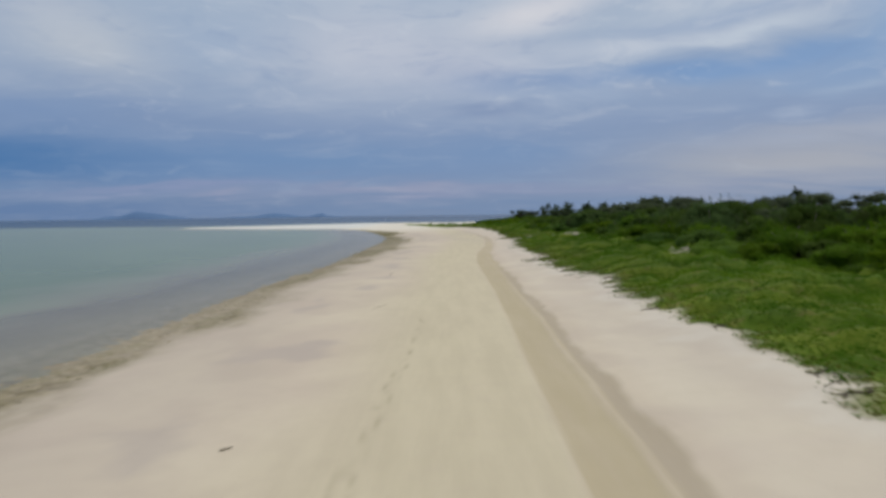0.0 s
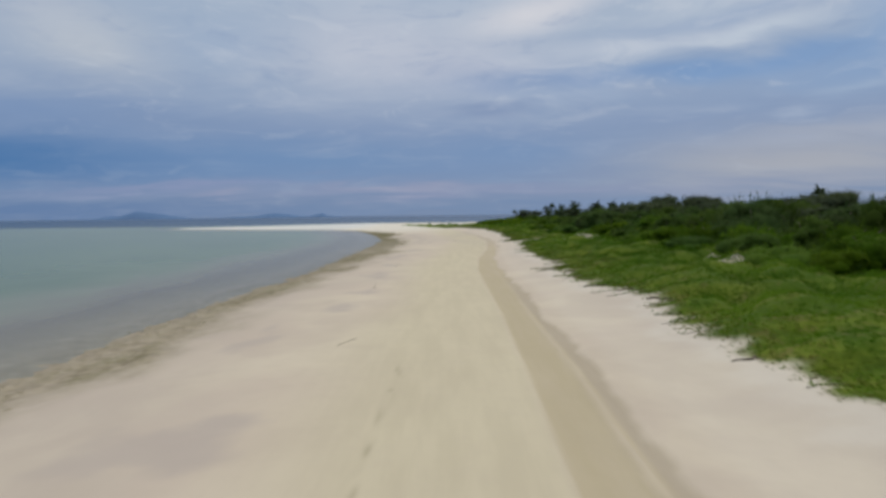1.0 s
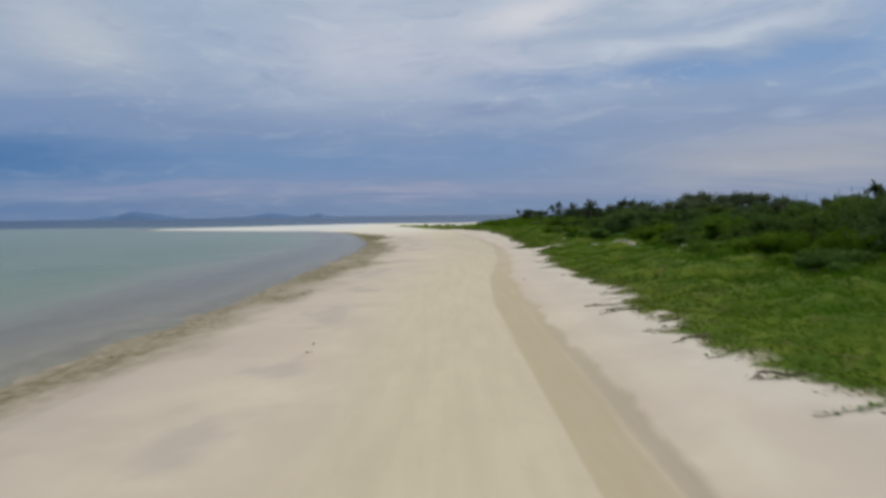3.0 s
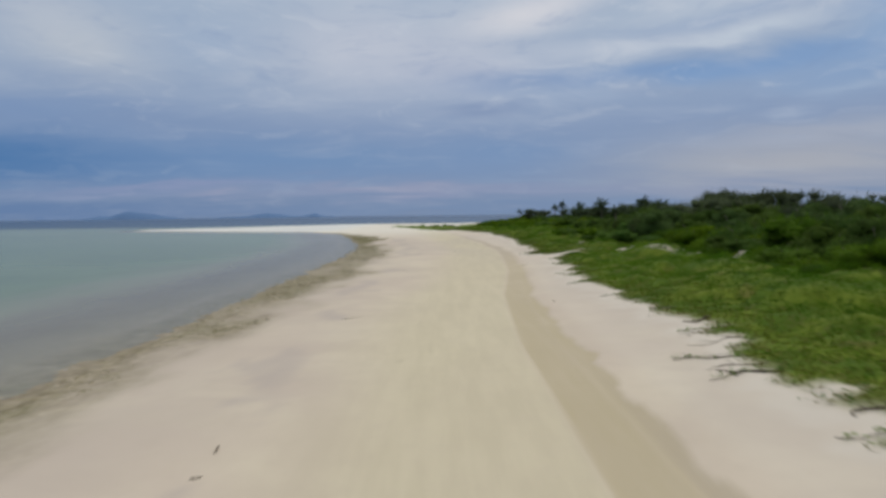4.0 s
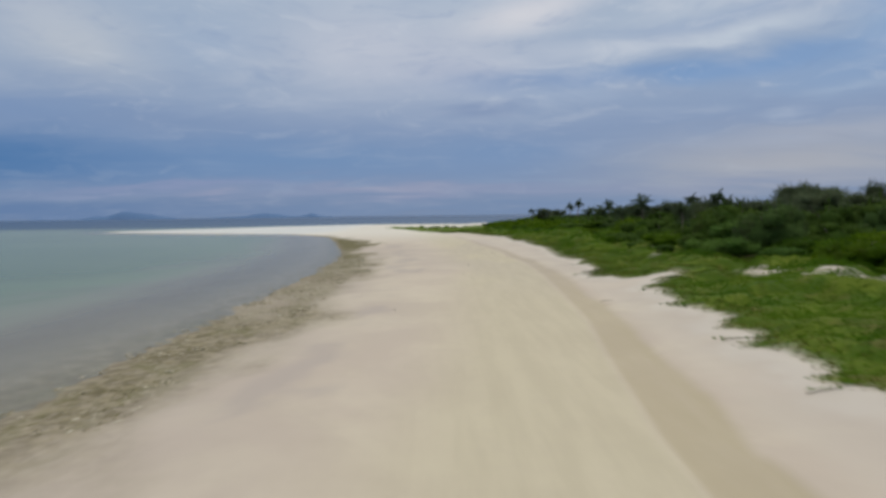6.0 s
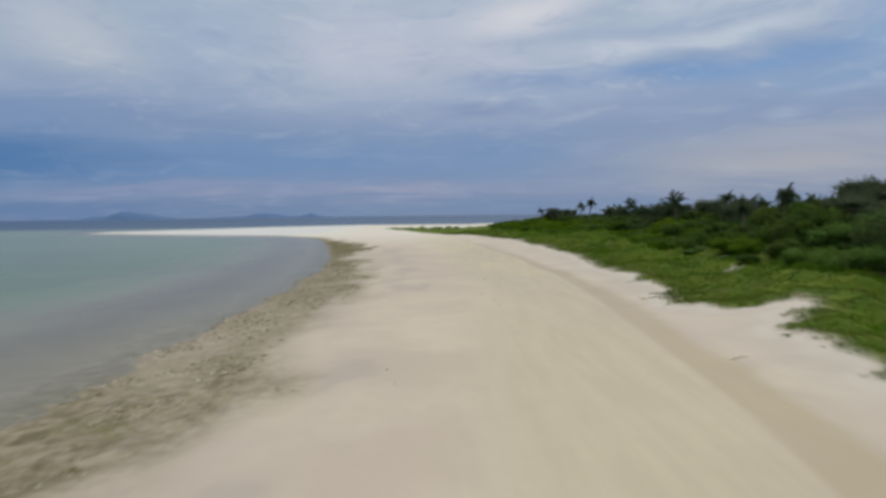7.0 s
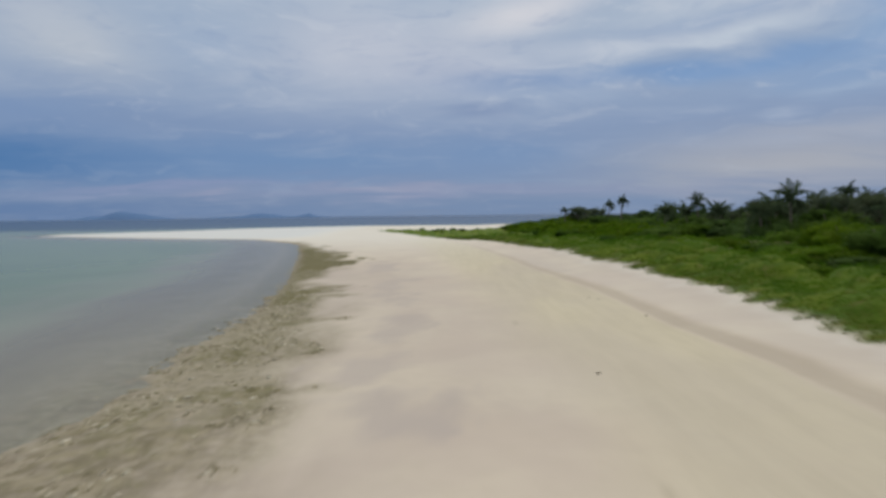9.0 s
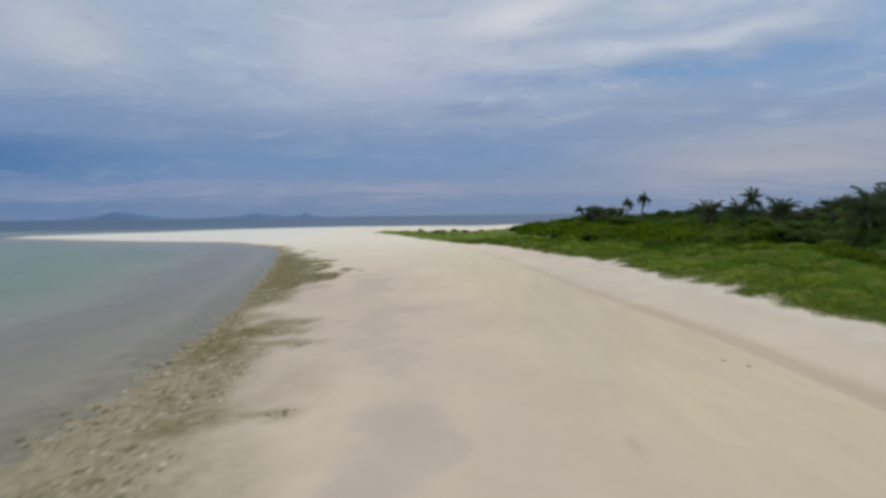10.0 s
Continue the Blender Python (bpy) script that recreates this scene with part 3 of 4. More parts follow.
def tube(points, radii, sides=7):
    """A bent, tapering tube: places and four-sided faces."""
    points = np.array(points, float)
    rings = []
    for i, p in enumerate(points):
        way = points[min(i + 1, len(points) - 1)] - points[max(i - 1, 0)]
        way = way / np.linalg.norm(way)
        a = np.cross(way, (0.3, 0.9, 0.1))
        a /= np.linalg.norm(a)
        b = np.cross(way, a)
        t = np.arange(sides) / sides * 2 * np.pi
        rings.append(p + radii[i] * (np.cos(t)[:, None] * a + np.sin(t)[:, None] * b))
    faces = [[i * sides + j, i * sides + (j + 1) % sides, (i + 1) * sides + (j + 1) % sides, (i + 1) * sides + j] for i in range(len(points) - 1) for j in range(sides)]
    return np.concatenate(rings), np.array(faces)


def join(pieces):
    verts, faces, base = [], [], 0
    for v, f in pieces:
        verts.append(v)
        faces.append(f + base)
        base += len(v)
    return np.concatenate(verts), np.concatenate(faces)


# ---- ground and water ----
gx = spread(((-4900, -900, 400), (-900, -200, 50), (-200, -60, 6), (-60, -22, 1.2), (-22, -9, 0.25), (-9, -2.6, 0.4), (-2.6, 0.8, 0.11), (0.8, 1.6, 0.2), (1.6, 9, 0.11), (9, 24, 0.36), (24, 70, 1.5), (70, 200, 10), (200, 900, 50), (900, 4901, 400)))
gy = spread(((-1300, -200, 100), (-200, -10, 10), (-10, 4, 1), (4, 8, 0.5), (8, 30, 0.16), (30, 54, 0.4), (54, 58, 0.16), (58, 150, 0.45), (150, 300, 1.2), (300, 460, 5), (460, 900, 40), (900, 4901, 400)))
GX, GY = np.meshgrid(gx, gy)
info = survey(GX, GY)
mesh = smooth(fast_mesh("ground", np.stack([GX.ravel(), GY.ravel(), info["z"]], 1), grid_faces(len(gx), len(gy)), GROUND))
info["wrack"] = info["wrack"] * np.interp(GY.ravel(), (30, 66, 80, 87, 93, 102, 110, 117), (0.95, 0.96, 1.0, 0.98, 0.75, 0.75, 0.95, 1.05)) * np.where(GY.ravel() > 129, 1.0, np.interp(fbm(GX.ravel() * 0.3, GY.ravel() * 0.16, 91), (0.38, 0.56), (0.74, 1.0)))
for key in ("grass", "track", "road", "damp", "wrack", "wet", "white", "marks", "litter"):
    mesh.attributes.new(key, "FLOAT", "POINT").data.foreach_set("value", np.asarray(info[key], np.float32))
tagged(new("ground", mesh), "pale coral sand beach with tyre track and green edge", "beach", kind="structure")

wx = spread(((-4900, -900, 400), (-900, -200, 35), (-200, -40, 4), (-40, -5, 0.5), (-5, 60, 8), (60, 900, 60), (900, 4901, 400)))
wy = spread(((-1300, -200, 100), (-200, 0, 8), (0, 230, 1.0), (230, 460, 4), (460, 900, 40), (900, 4901, 400)))
WX, WY = np.meshgrid(wx, wy)
bed = survey(WX, WY)
keep = (bed["d"].reshape(WX.shape) < 4)
faces = grid_faces(len(wx), len(wy))
faces = faces[keep.ravel()[faces].any(1)]
mesh = smooth(fast_mesh("water", np.stack([WX.ravel(), WY.ravel(), np.zeros(WX.size)], 1), faces, WATER))
offing = inside_by(SHORE, WX, WY)
surf = step(offing, -16, -3) * step(fbm(WX * 0.03, WY * 0.16, 67), 0.40, 0.60).ravel() * step(WY.ravel() - 0.25 * WX.ravel(), 318, 345) * (WX.ravel() > -125)
mesh.attributes.new("foam", "FLOAT", "POINT").data.foreach_set("value", surf.astype(np.float32))
mesh.attributes.new("depth", "FLOAT", "POINT").data.foreach_set("value", np.maximum(-bed["z"], 0).astype(np.float32))
tagged(new("water", mesh), "calm turquoise lagoon water, darker sea far out", "water", kind="structure")


def hill(name, x, y, wide, deep, tall, seed, label):
    """A far island: a long rounded ridge with uneven crest."""
    u, v = np.meshgrid(np.linspace(-1, 1, 90), np.linspace(-1, 1, 14))
    crest = np.clip(1 - u**2, 0, 1) ** 1.2 * (0.35 + 0.9 * fbm(u * 2.6 + seed, 0 * u + seed, seed)) + 0.55 * np.exp(-((u + 0.05) / 0.22) ** 2)
    z = tall * crest * np.clip(1 - v**2, 0, 1) - 1.0
    verts = np.stack([x + u * wide, y + v * deep, z], -1).reshape(-1, 3)
    tagged(new(name, smooth(fast_mesh(name, verts, grid_faces(90, 14), HILLS))), label, "island", kind="structure")


hill("island", -1985, 4000, 330, 120, 38, 3, "distant hilly island with blue haze painted into its colour")
hill("island", -1150, 4200, 420, 120, 20, 8, "distant low island with blue haze painted into its colour")
hill("island", -825, 4150, 150, 80, 17, 5, "small distant island with blue haze painted into its colour")


# ---- vegetation ----
def lobes_of(rng, wide, tall, count, flat=0.75):
    """Overlapping ellipsoids that make up a crown: centres and radii."""
    out = [((0, 0, tall * 0.36), (wide * 0.58, wide * 0.58, tall * 0.40))]
    for k in range(count):
        a = rng.uniform(0, 2 * np.pi)
        r = wide * rng.uniform(0.12, 0.72)
        s = wide * rng.uniform(0.15, 0.36)
        h = s * flat * rng.uniform(0.8, 1.5)
        zc = rng.uniform(0.2, 1.0) * max(tall - h, 0.1) * (1 - 0.45 * r / wide)
        out.append(((r * np.cos(a), r * np.sin(a), zc), (s, s, h)))
    return out


def ball_points(rng, m):
    v = rng.normal(size=(m, 3))
    return v / np.linalg.norm(v, axis=1, keepdims=True)


def sprays(rng, root, way, length, width):
    """Slender shoots standing out from a crown: places and triangles."""
    m = len(root)
    way = way / np.linalg.norm(way, axis=1, keepdims=True)
    side = np.cross(way, rng.normal(size=(m, 3)))
    side *= (width / np.linalg.norm(side, axis=1))[:, None]
    tip = root + way * length[:, None]
    mid = root * 0.5 + tip * 0.5
    verts = np.stack([root, mid + side, tip, mid - side], 1).reshape(-1, 3)
    k = np.arange(m)[:, None] * 4
    return verts, np.concatenate([k + [0, 1, 2], k + [0, 2, 3]])


def crown_mesh(name, rng, lobes, amount, leaf, mat, droop=0.0, core=0.86, shoots=0.12, reach=0.3):
    """Leaves over the lobes, with a dense inner mass of foliage."""
    sizes = np.array([r[0] * r[2] for _, r in lobes])
    pieces = []
    for (c, r), share in zip(lobes, sizes / sizes.sum()):
        m = max(30, int(amount * share))
        n = ball_points(rng, m)
        n[:, 2] = np.where(n[:, 2] < -0.35, -n[:, 2], n[:, 2])
        lump = 0.60 + 0.86 * fbm(n[:, 0] * 2.2 + c[0] * 3, n[:, 1] * 2.2 + n[:, 2] * 2.2 + c[1] * 3, 41, 3)
        at = np.array(c) + n * np.array(r) * (lump * (0.80 + 0.27 * rng.uniform(0, 1, m) ** 1.5))[:, None]
        at[:, 2] = np.maximum(at[:, 2], rng.uniform(0.03, 0.25, m))
        face = n + rng.normal(size=(m, 3)) * 0.55 + np.array((0, 0, 0.35 - droop))
        pieces.append(leaves(rng, at, face, leaf * rng.uniform(0.6, 1.4, m), leaf * 0.62 * rng.uniform(0.6, 1.3, m)))
        few = max(6, int(m * shoots))
        pick = rng.integers(0, m, few)
        pieces.append(sprays(rng, at[pick], n[pick] + rng.normal(size=(few, 3)) * 0.45 + np.array((0, 0, 0.45)), reach * rng.uniform(0.5, 1.5, few), rng.uniform(0.02, 0.045, few)))
        # inner mass
        nu, nv = 8, 5
        a, b = np.meshgrid(np.arange(nu) / nu * 2 * np.pi, np.linspace(0.02, np.pi - 0.02, nv))
        s = np.stack([np.cos(a) * np.sin(b), np.sin(a) * np.sin(b), np.cos(b)], -1).reshape(-1, 3)
        wob = core * (0.60 + 0.82 * fbm(s[:, 0] * 2.2 + c[0] * 3, s[:, 1] * 2.2 + s[:, 2] * 2.2 + c[1] * 3, 41, 3))
        v = np.array(c) + s * np.array(r) * wob[:, None]
        v[:, 2] = np.maximum(v[:, 2], 0.02)
        i = np.arange(nv - 1)[:, None] * nu
        j = np.arange(nu)[None]
        q = np.stack([i + j, i + nu + j, i + nu + (j + 1) % nu, i + (j + 1) % nu], -1).reshape(-1, 4)
        pieces.append((v, np.concatenate([q[:, [0, 1, 2]], q[:, [0, 2, 3]]])))
    v, f = join(pieces)
    return fast_mesh(name, v, f, mat)


def stem_mesh(rng, wide, tall, thick, mat):
    a = rng.uniform(0, 2 * np.pi)
    lean = wide * rng.uniform(0.15, 0.5)
    v, f = tube(((0.1 * np.cos(a), 0.1 * np.sin(a), -0.15), (lean * 0.35 * np.cos(a), lean * 0.35 * np.sin(a), tall * 0.35), (lean * np.cos(a), lean * np.sin(a), tall * 0.75)),
                (thick, thick * 0.75, thick * 0.35), 6)
    return smooth(fast_mesh("stem", v, f, mat))


def shrub(rng, wide, tall, lobe_count, amount, leaf, mat, label, core=0.86):
    top = tagged(new("shrub"), label, "shrub", "shrubs of the thicket")
    for k in range(3):
        child("stem", stem_mesh(rng, wide, tall, 0.05, BARK), top)
    child("crown", crown_mesh("crown", rng, lobes_of(rng, wide, tall, lobe_count), amount, leaf, mat, core=core), top)
    return top


def tree(rng, wide, tall, amount, leaf, label):
    """A wind-cut tree: trunk, limbs and a crown of clumps with gaps."""
    top = tagged(new("tree"), label, "tree", "trees behind the thicket")
    v, f = tube(((0, 0, -0.3), (0.1, 0.05, tall * 0.3), (0.25, -0.1, tall * 0.62)), (0.2, 0.16, 0.09), 8)
    child("trunk", smooth(fast_mesh("trunk", v, f, BARK)), top)
    lobes = []
    for k in range(15):
        a = k * 2.4 + rng.uniform(-0.4, 0.4)
        r = wide * rng.uniform(0.1, 0.85)
        zc = tall * rng.uniform(0.40, 0.97) * (1 - 0.22 * r / wide)
        s = wide * rng.uniform(0.15, 0.31)
        end = (r * np.cos(a), r * np.sin(a), zc)
        v, f = tube(((0.15, 0, tall * 0.35), (end[0] * 0.5, end[1] * 0.5, (tall * 0.4 + zc) / 2), end), (0.09, 0.06, 0.025), 5)
        child("limb", smooth(fast_mesh("limb", v, f, BARK)), top)
        lobes.append((end, (s, s, s * rng.uniform(0.5, 0.85))))
    child("crown", crown_mesh("crown", rng, lobes, amount, leaf, TREE, droop=0.3, core=0.72, shoots=0.3, reach=0.42), top)
    return top


def frond_mesh(rng, length, droop):
    """One palm frond along +x: a bent rib with leaflets hanging from both sides."""
    t = np.linspace(0, 1, 9)
    rib = np.stack([length * (t - 0.22 * droop * t**3), 0.05 * length * np.sin(t * 2.6) * rng.uniform(-1, 1), length * (0.42 * t - (0.40 + 0.62 * droop) * t**2.3)], 1)
    v, q = tube(rib, 0.032 * (1 - 0.85 * t), 5)
    stalk = smooth(fast_mesh("frond", v, q, PALM))
    pieces = []
    m = 30
    s = np.linspace(0.14, 0.995, m)
    for sign in (1, -1):
        root = np.stack([np.interp(s, t, rib[:, k]) for k in range(3)], 1)
        long = (length * 0.27 * np.sin(np.pi * (0.14 + 0.78 * s)) + 0.07) * rng.uniform(0.7, 1.15, m)
        fall = rng.uniform(0.2, 0.95, m)
        tip = root + np.stack([long * 0.62, sign * long * 0.62 * (1.1 - 0.5 * fall), -long * fall], 1)
        wide = np.stack([0 * s + 0.036, 0 * s, 0 * s], 1)
        mid = (root * 0.55 + tip * 0.45) + (0, 0, 0.035)
        vv = np.stack([root, mid + wide, tip, mid - wide], 1).reshape(-1, 3)
        k = np.arange(m)[:, None] * 4
        pieces.append((vv, np.concatenate([k + [0, 1, 2], k + [0, 2, 3]])))
    v, f = join(pieces)
    return stalk, fast_mesh("leaf_blade", v, f, PALM)


def palm(rng, tall, reach, count, label):
    top = tagged(new("coconut_palm"), label, "palm tree", "palms on the skyline")
    bend = rng.uniform(-0.5, 0.5, 2) * tall * 0.12
    h = np.linspace(0, 1, 9)
    v, f = tube(np.stack([bend[0] * h**1.6, bend[1] * h**1.6, -0.3 + (tall + 0.3) * h], 1), 0.16 - 0.07 * h + 0.01 * (np.arange(9) % 2), 8)
    child("trunk", smooth(fast_mesh("trunk", v, f, BARK)), top)
    shapes = [frond_mesh(rng, reach, d) for d in (0.1, 0.45, 0.8, 1.25)]
    heart = [((bend[0], bend[1], tall + 0.05), (reach * 0.20, reach * 0.20, reach * 0.20))]
    child("heart", crown_mesh("heart", rng, heart, 60, 0.22, PALM, core=0.8, shoots=1.2, reach=reach * 0.42), top)
    for k in range(count):
        turn = k * 137.5 + rng.uniform(-15, 15)
        steep = min(max(rng.uniform(0, 1) * 0.85 + 0.16 * math.cos(radians(turn)) + 0.06, 0.0), 1.0)
        stalk, blades = shapes[min(int(steep * 4), 3)]
        ob = child("frond", stalk, top)
        child("leaf_blade", blades, ob)
        ob.matrix_basis = Matrix.Translation((bend[0], bend[1], tall)) @ pose(0, 0, 0, 0, -70 + 94 * steep, turn) @ Matrix.Scale(rng.uniform(0.55, 1.12), 4)
    return top


def set_down(x, y, turn=0.0, size=1.0, sink=0.0, stretch=1.0):
    return Matrix.LocRotScale((x, y, height(x, y) - sink), Euler((0, 0, radians(turn))), (size, size, size * stretch))


rng = np.random.default_rng(7)
GREENISH = "dense rounded green shrub in the beach thicket"
BRIGHT = "low spreading bright green shrub behind the creeper mat"
DULL = "dull grey-green shrub in the beach thicket"
models = [shrub(rng, 2.0, 2.0, 17, 2300, 0.145, SHRUB, GREENISH), shrub(rng, 2.4, 1.8, 20, 2200, 0.15, SHRUB, GREENISH), shrub(rng, 1.8, 2.1, 15, 2200, 0.145, SHRUB, GREENISH),
          shrub(rng, 2.1, 2.1, 18, 1500, 0.175, SHRUB_GREY, DULL, 0.82), shrub(rng, 2.5, 1.7, 20, 2100, 0.155, SHRUB_BRIGHT, BRIGHT), shrub(rng, 2.0, 1.9, 16, 2000, 0.15, SHRUB_BRIGHT, BRIGHT)]
used = set()


def put_shrub(k, x, y, size, stretch, rng=rng):
    turn = rng.uniform(0, 360)
    m = set_down(x, y, turn, size, 0.08, stretch) @ Matrix.Diagonal((rng.uniform(0.95, 1.5), rng.uniform(0.95, 1.3), 1, 1))
    if k not in used:
        used.add(k)
        models[k].matrix_basis = m
    else:
        ob = copy_thing(models[k], Matrix())
        ob.matrix_basis = m


# rows of the thicket behind the creeper mat: setback, spacing, size, height factor, chance of dull foliage
for back, gap, size, stretch, dull in ((1.8, 3.7, 0.95, 0.92, 0.1), (4.6, 3.9, 1.05, 1.15, 0.3), (8.5, 4.8, 1.25, 1.25, 0.4), (13.0, 6.0, 1.45, 1.35, 0.5), (19, 8.0, 1.7, 1.35, 0.5)):
    y = 2.0 + rng.uniform(0, 3)
    while y < 262:
        x = float(np.interp(y, HEDGE_Y, HEDGE_X)) + back + rng.uniform(-0.9, 0.9)
        s = size * rng.uniform(0.68, 1.3)
        low = float(np.interp(y, [0, 100, 140, 172, 190, 262], [1, 1, 0.74, 0.60, 0.56, 0.62]))
        kind = 3 if rng.uniform() < dull else int(rng.integers(0, 3))
        if back < 8 and rng.uniform() < float(np.interp(y, [0, 90, 115, 150, 180], [0.12, 0.15, 0.22, 0.7, 0.95])):
            kind = int(rng.integers(4, 6))
        if back > 8 and rng.uniform() < float(np.interp(y, [140, 160, 185], [0.0, 0.5, 0.9])):
            kind = int(rng.integers(4, 6))
        elif back > 8 and (int(x * 7) + int(y * 3)) % 4:
            kind = 3
        s *= 0.6 + 0.4 * low
        put_shrub(kind, x, y, s, min(stretch * low * rng.uniform(0.8, 1.15), 1.95 / s))
        y += gap * rng.uniform(0.75, 1.25) * (1.0 if y < 170 else 1.5)

# low outliers where the thicket breaks up into the creeper mat
stray = np.random.default_rng(23)
y = 24.0
while y < 200:
    x = float(np.interp(y, HEDGE_Y, HEDGE_X)) + stray.uniform(-0.9, 1.8)
    put_shrub(int(stray.integers(0, 3)), x, y, stray.uniform(0.28, 0.62), stray.uniform(0.6, 0.95), stray)
    y += stray.uniform(1.6, 6.5)

# lone low plants in the creeper mat and on the grassy point
for x, y, size in ((16.9, 144.5, 0.27), (0.0, 250, 0.36), (2.5, 252, 0.42), (-2.5, 253, 0.34), (4.8, 251, 0.45), (-6.0, 258, 0.30), (-11.0, 262, 0.24)):
    put_shrub(int(rng.integers(0, 4)), x, y, size, 1.0)
# tussocks over the grassy point
tussock = np.random.default_rng(31)
for k in range(34):
    y = tussock.uniform(232, 263)
    x = float(np.interp(y, (225, 242, 264), (-4, -9, -13))) + tussock.uniform(0.5, 22)
    put_shrub(int(tussock.integers(4, 6)), x, y, tussock.uniform(0.2, 0.5), tussock.uniform(0.5, 0.85), tussock)

# trees on the skyline
tree_models = [tree(rng, 3.4, 5.0, 2300, 0.18, "dark wind-cut tree above the thicket"), tree(rng, 3.0, 4.6, 2100, 0.18, "dark wind-cut tree above the thicket"),
               tree(rng, 4.2, 4.8, 2600, 0.18, "broad dark tree above the thicket")]
TREES = [(33.5, 112, 1.0), (38, 97, 1.1), (31.8, 230.5, 0.86), (41, 122, 0.9), (41, 130, 1.0), (29.0, 227, 0.78), (47, 138, 1.34), (54, 146, 1.28), (50, 124, 1.2), (58, 112, 1.05), (46, 92, 0.95),
         (34.0, 232, 0.76), (41.8, 154.4, 0.98), (47, 166, 0.9), (37, 154.5, 0.88), (48, 186, 0.7), (35, 66, 0.82), (40, 74, 0.9), (44, 58, 0.92), (38, 48, 0.85), (47, 84, 0.95),
         (55, 70, 1.0), (60, 92, 1.05), (61, 154, 1.35), (36, 36, 0.8), (45, 40, 0.9), (36.5, 114.5, 1.0), (37, 143, 0.8), (58, 50, 1.05), (84, 139, 1.25), (90, 146, 1.3), (80, 150, 1.2), (74, 120, 1.2), (70, 100, 1.1),
         (42, 101, 1.08), (44, 134, 1.12), (31.8, 157.5, 0.78), (36, 176, 0.66)]
copse = np.random.default_rng(61)
while len(TREES) < 66:
    x, y = copse.uniform(31, 64), copse.uniform(118, 176)
    if x > -2.9 + 0.49 * (y - 108) and x > np.interp(y, HEDGE_Y, HEDGE_X) + 9:
        TREES.append((float(x), float(y), float(copse.uniform(0.60, 0.82) + 0.12 * (x > 46))))
for k, (x, y, s) in enumerate(TREES):
    m = set_down(x, y, k * 77.0, s, 0.1)
    if k < 3:
        tree_models[k].matrix_basis = m
    else:
        copy_thing(tree_models[k % 3], Matrix()).matrix_basis = m

PALM_TALL = "coconut palm with ragged fronds above the thicket"
PALM_YOUNG = "young short-trunked palm with upright fronds"
palm_models = [palm(rng, 3.8, 2.0, 25, PALM_TALL), palm(rng, 4.2, 1.35, 32, PALM_TALL), palm(rng, 2.6, 2.2, 23, PALM_YOUNG)]
# kind of palm, x, y, size
PALMS = [(0, 31.2, 151.5, 1.08), (1, 39.1, 229.5, 1.24), (2, 32.0, 155.5, 1.15), (1, 38.0, 235.5, 1.14), (1, 25.3, 223.7, 0.86), (2, 29.3, 178, 0.9), (2, 31.3, 176, 1.05), (0, 32.6, 175, 0.88),
         (2, 35.8, 193.9, 1.12), (0, 32.2, 169, 0.85), (2, 33.4, 171, 0.9), (2, 41, 184, 0.85), (0, 51, 180, 1.0), (1, 28.4, 121.4, 0.90), (1, 31.4, 122, 0.84), (1, 33.5, 126, 0.86), (1, 34.3, 131.4, 0.92),
         (2, 33.2, 141.4, 0.98), (1, 24.9, 121, 0.74), (1, 81.1, 139.5, 1.52), (2, 27.5, 150, 0.9), (1, 40.4, 147, 0.88), (1, 42, 160, 1.0), (2, 44.8, 160.3, 1.3)]
placed = set()
for kind, x, y, s in PALMS:
    m = set_down(x, y, x * 40 + y * 13, s, 0.1)
    if kind not in placed:
        placed.add(kind)
        palm_models[kind].matrix_basis = m
    else:
        copy_thing(palm_models[kind], Matrix()).matrix_basis = m

# ---- creeper mat: low leaves over the bank ----
m = 580000
x, y = rng.uniform(5.5, 25, m), rng.uniform(3, 205, m)
x = np.where(y > 160, x - (y - 160) * 0.42, x)
s = survey(x, y)
hedge = np.interp(y, HEDGE_Y, HEDGE_X)
keep = (s["leafy"] > rng.uniform(0.1, 1.0, m)) & (x < hedge + 3.5) & (s["d"] > 2)
x, y, z, g = x[keep], y[keep], s["z"][keep], s["g"][keep]
k = len(x)
tuft = fbm(x * 0.6, y * 0.6, 51)
high = (0.03 + 0.34 * step(tuft, 0.34, 0.68)) * np.clip(0.35 + g * 0.3, 0.35, 1.1)
at = np.stack([x, y, z + high * rng.uniform(0.2, 1.0, k)], 1)
face = rng.normal(size=(k, 3)) * 0.48 + np.array((0, 0, 0.8))
edge_leaf = (g < rng.uniform(-0.3, 1.7, k) * (1 + 1.8 * step(fbm(x * 0.07, y * 0.05, 77), 0.5, 0.62))) & (rng.uniform(0, 1, k) < 0.75)
long, wide = rng.uniform(0.08, 0.18, k) * (0.8 + 0.5 * tuft), rng.uniform(0.025, 0.055, k)
v, f = leaves(rng, at[edge_leaf], face[edge_leaf], long[edge_leaf], wide[edge_leaf])
tagged(new("dry_fringe", fast_mesh("dry_fringe", v, f, FRINGE)), "olive-brown dry creeper fringe at the sand edge", "ground cover", kind="stuff")
inner = ~edge_leaf
v, f = leaves(rng, at[inner], face[inner], long[inner], wide[inner])
mesh = fast_mesh("beach_creeper", v, f, TURF)
lush = np.maximum(blobs(x[inner], y[inner], LUSH, 2.0), 0.3 * step(fbm(x[inner] * 0.11, y[inner] * 0.09, 83), 0.54, 0.68))
mesh.attributes.new("lush", "FLOAT", "POINT").data.foreach_set("value", np.repeat(lush, 4).astype(np.float32))
tagged(new("beach_creeper", mesh), "low mat of green creeper and grass on the sand bank", "ground cover", kind="stuff")


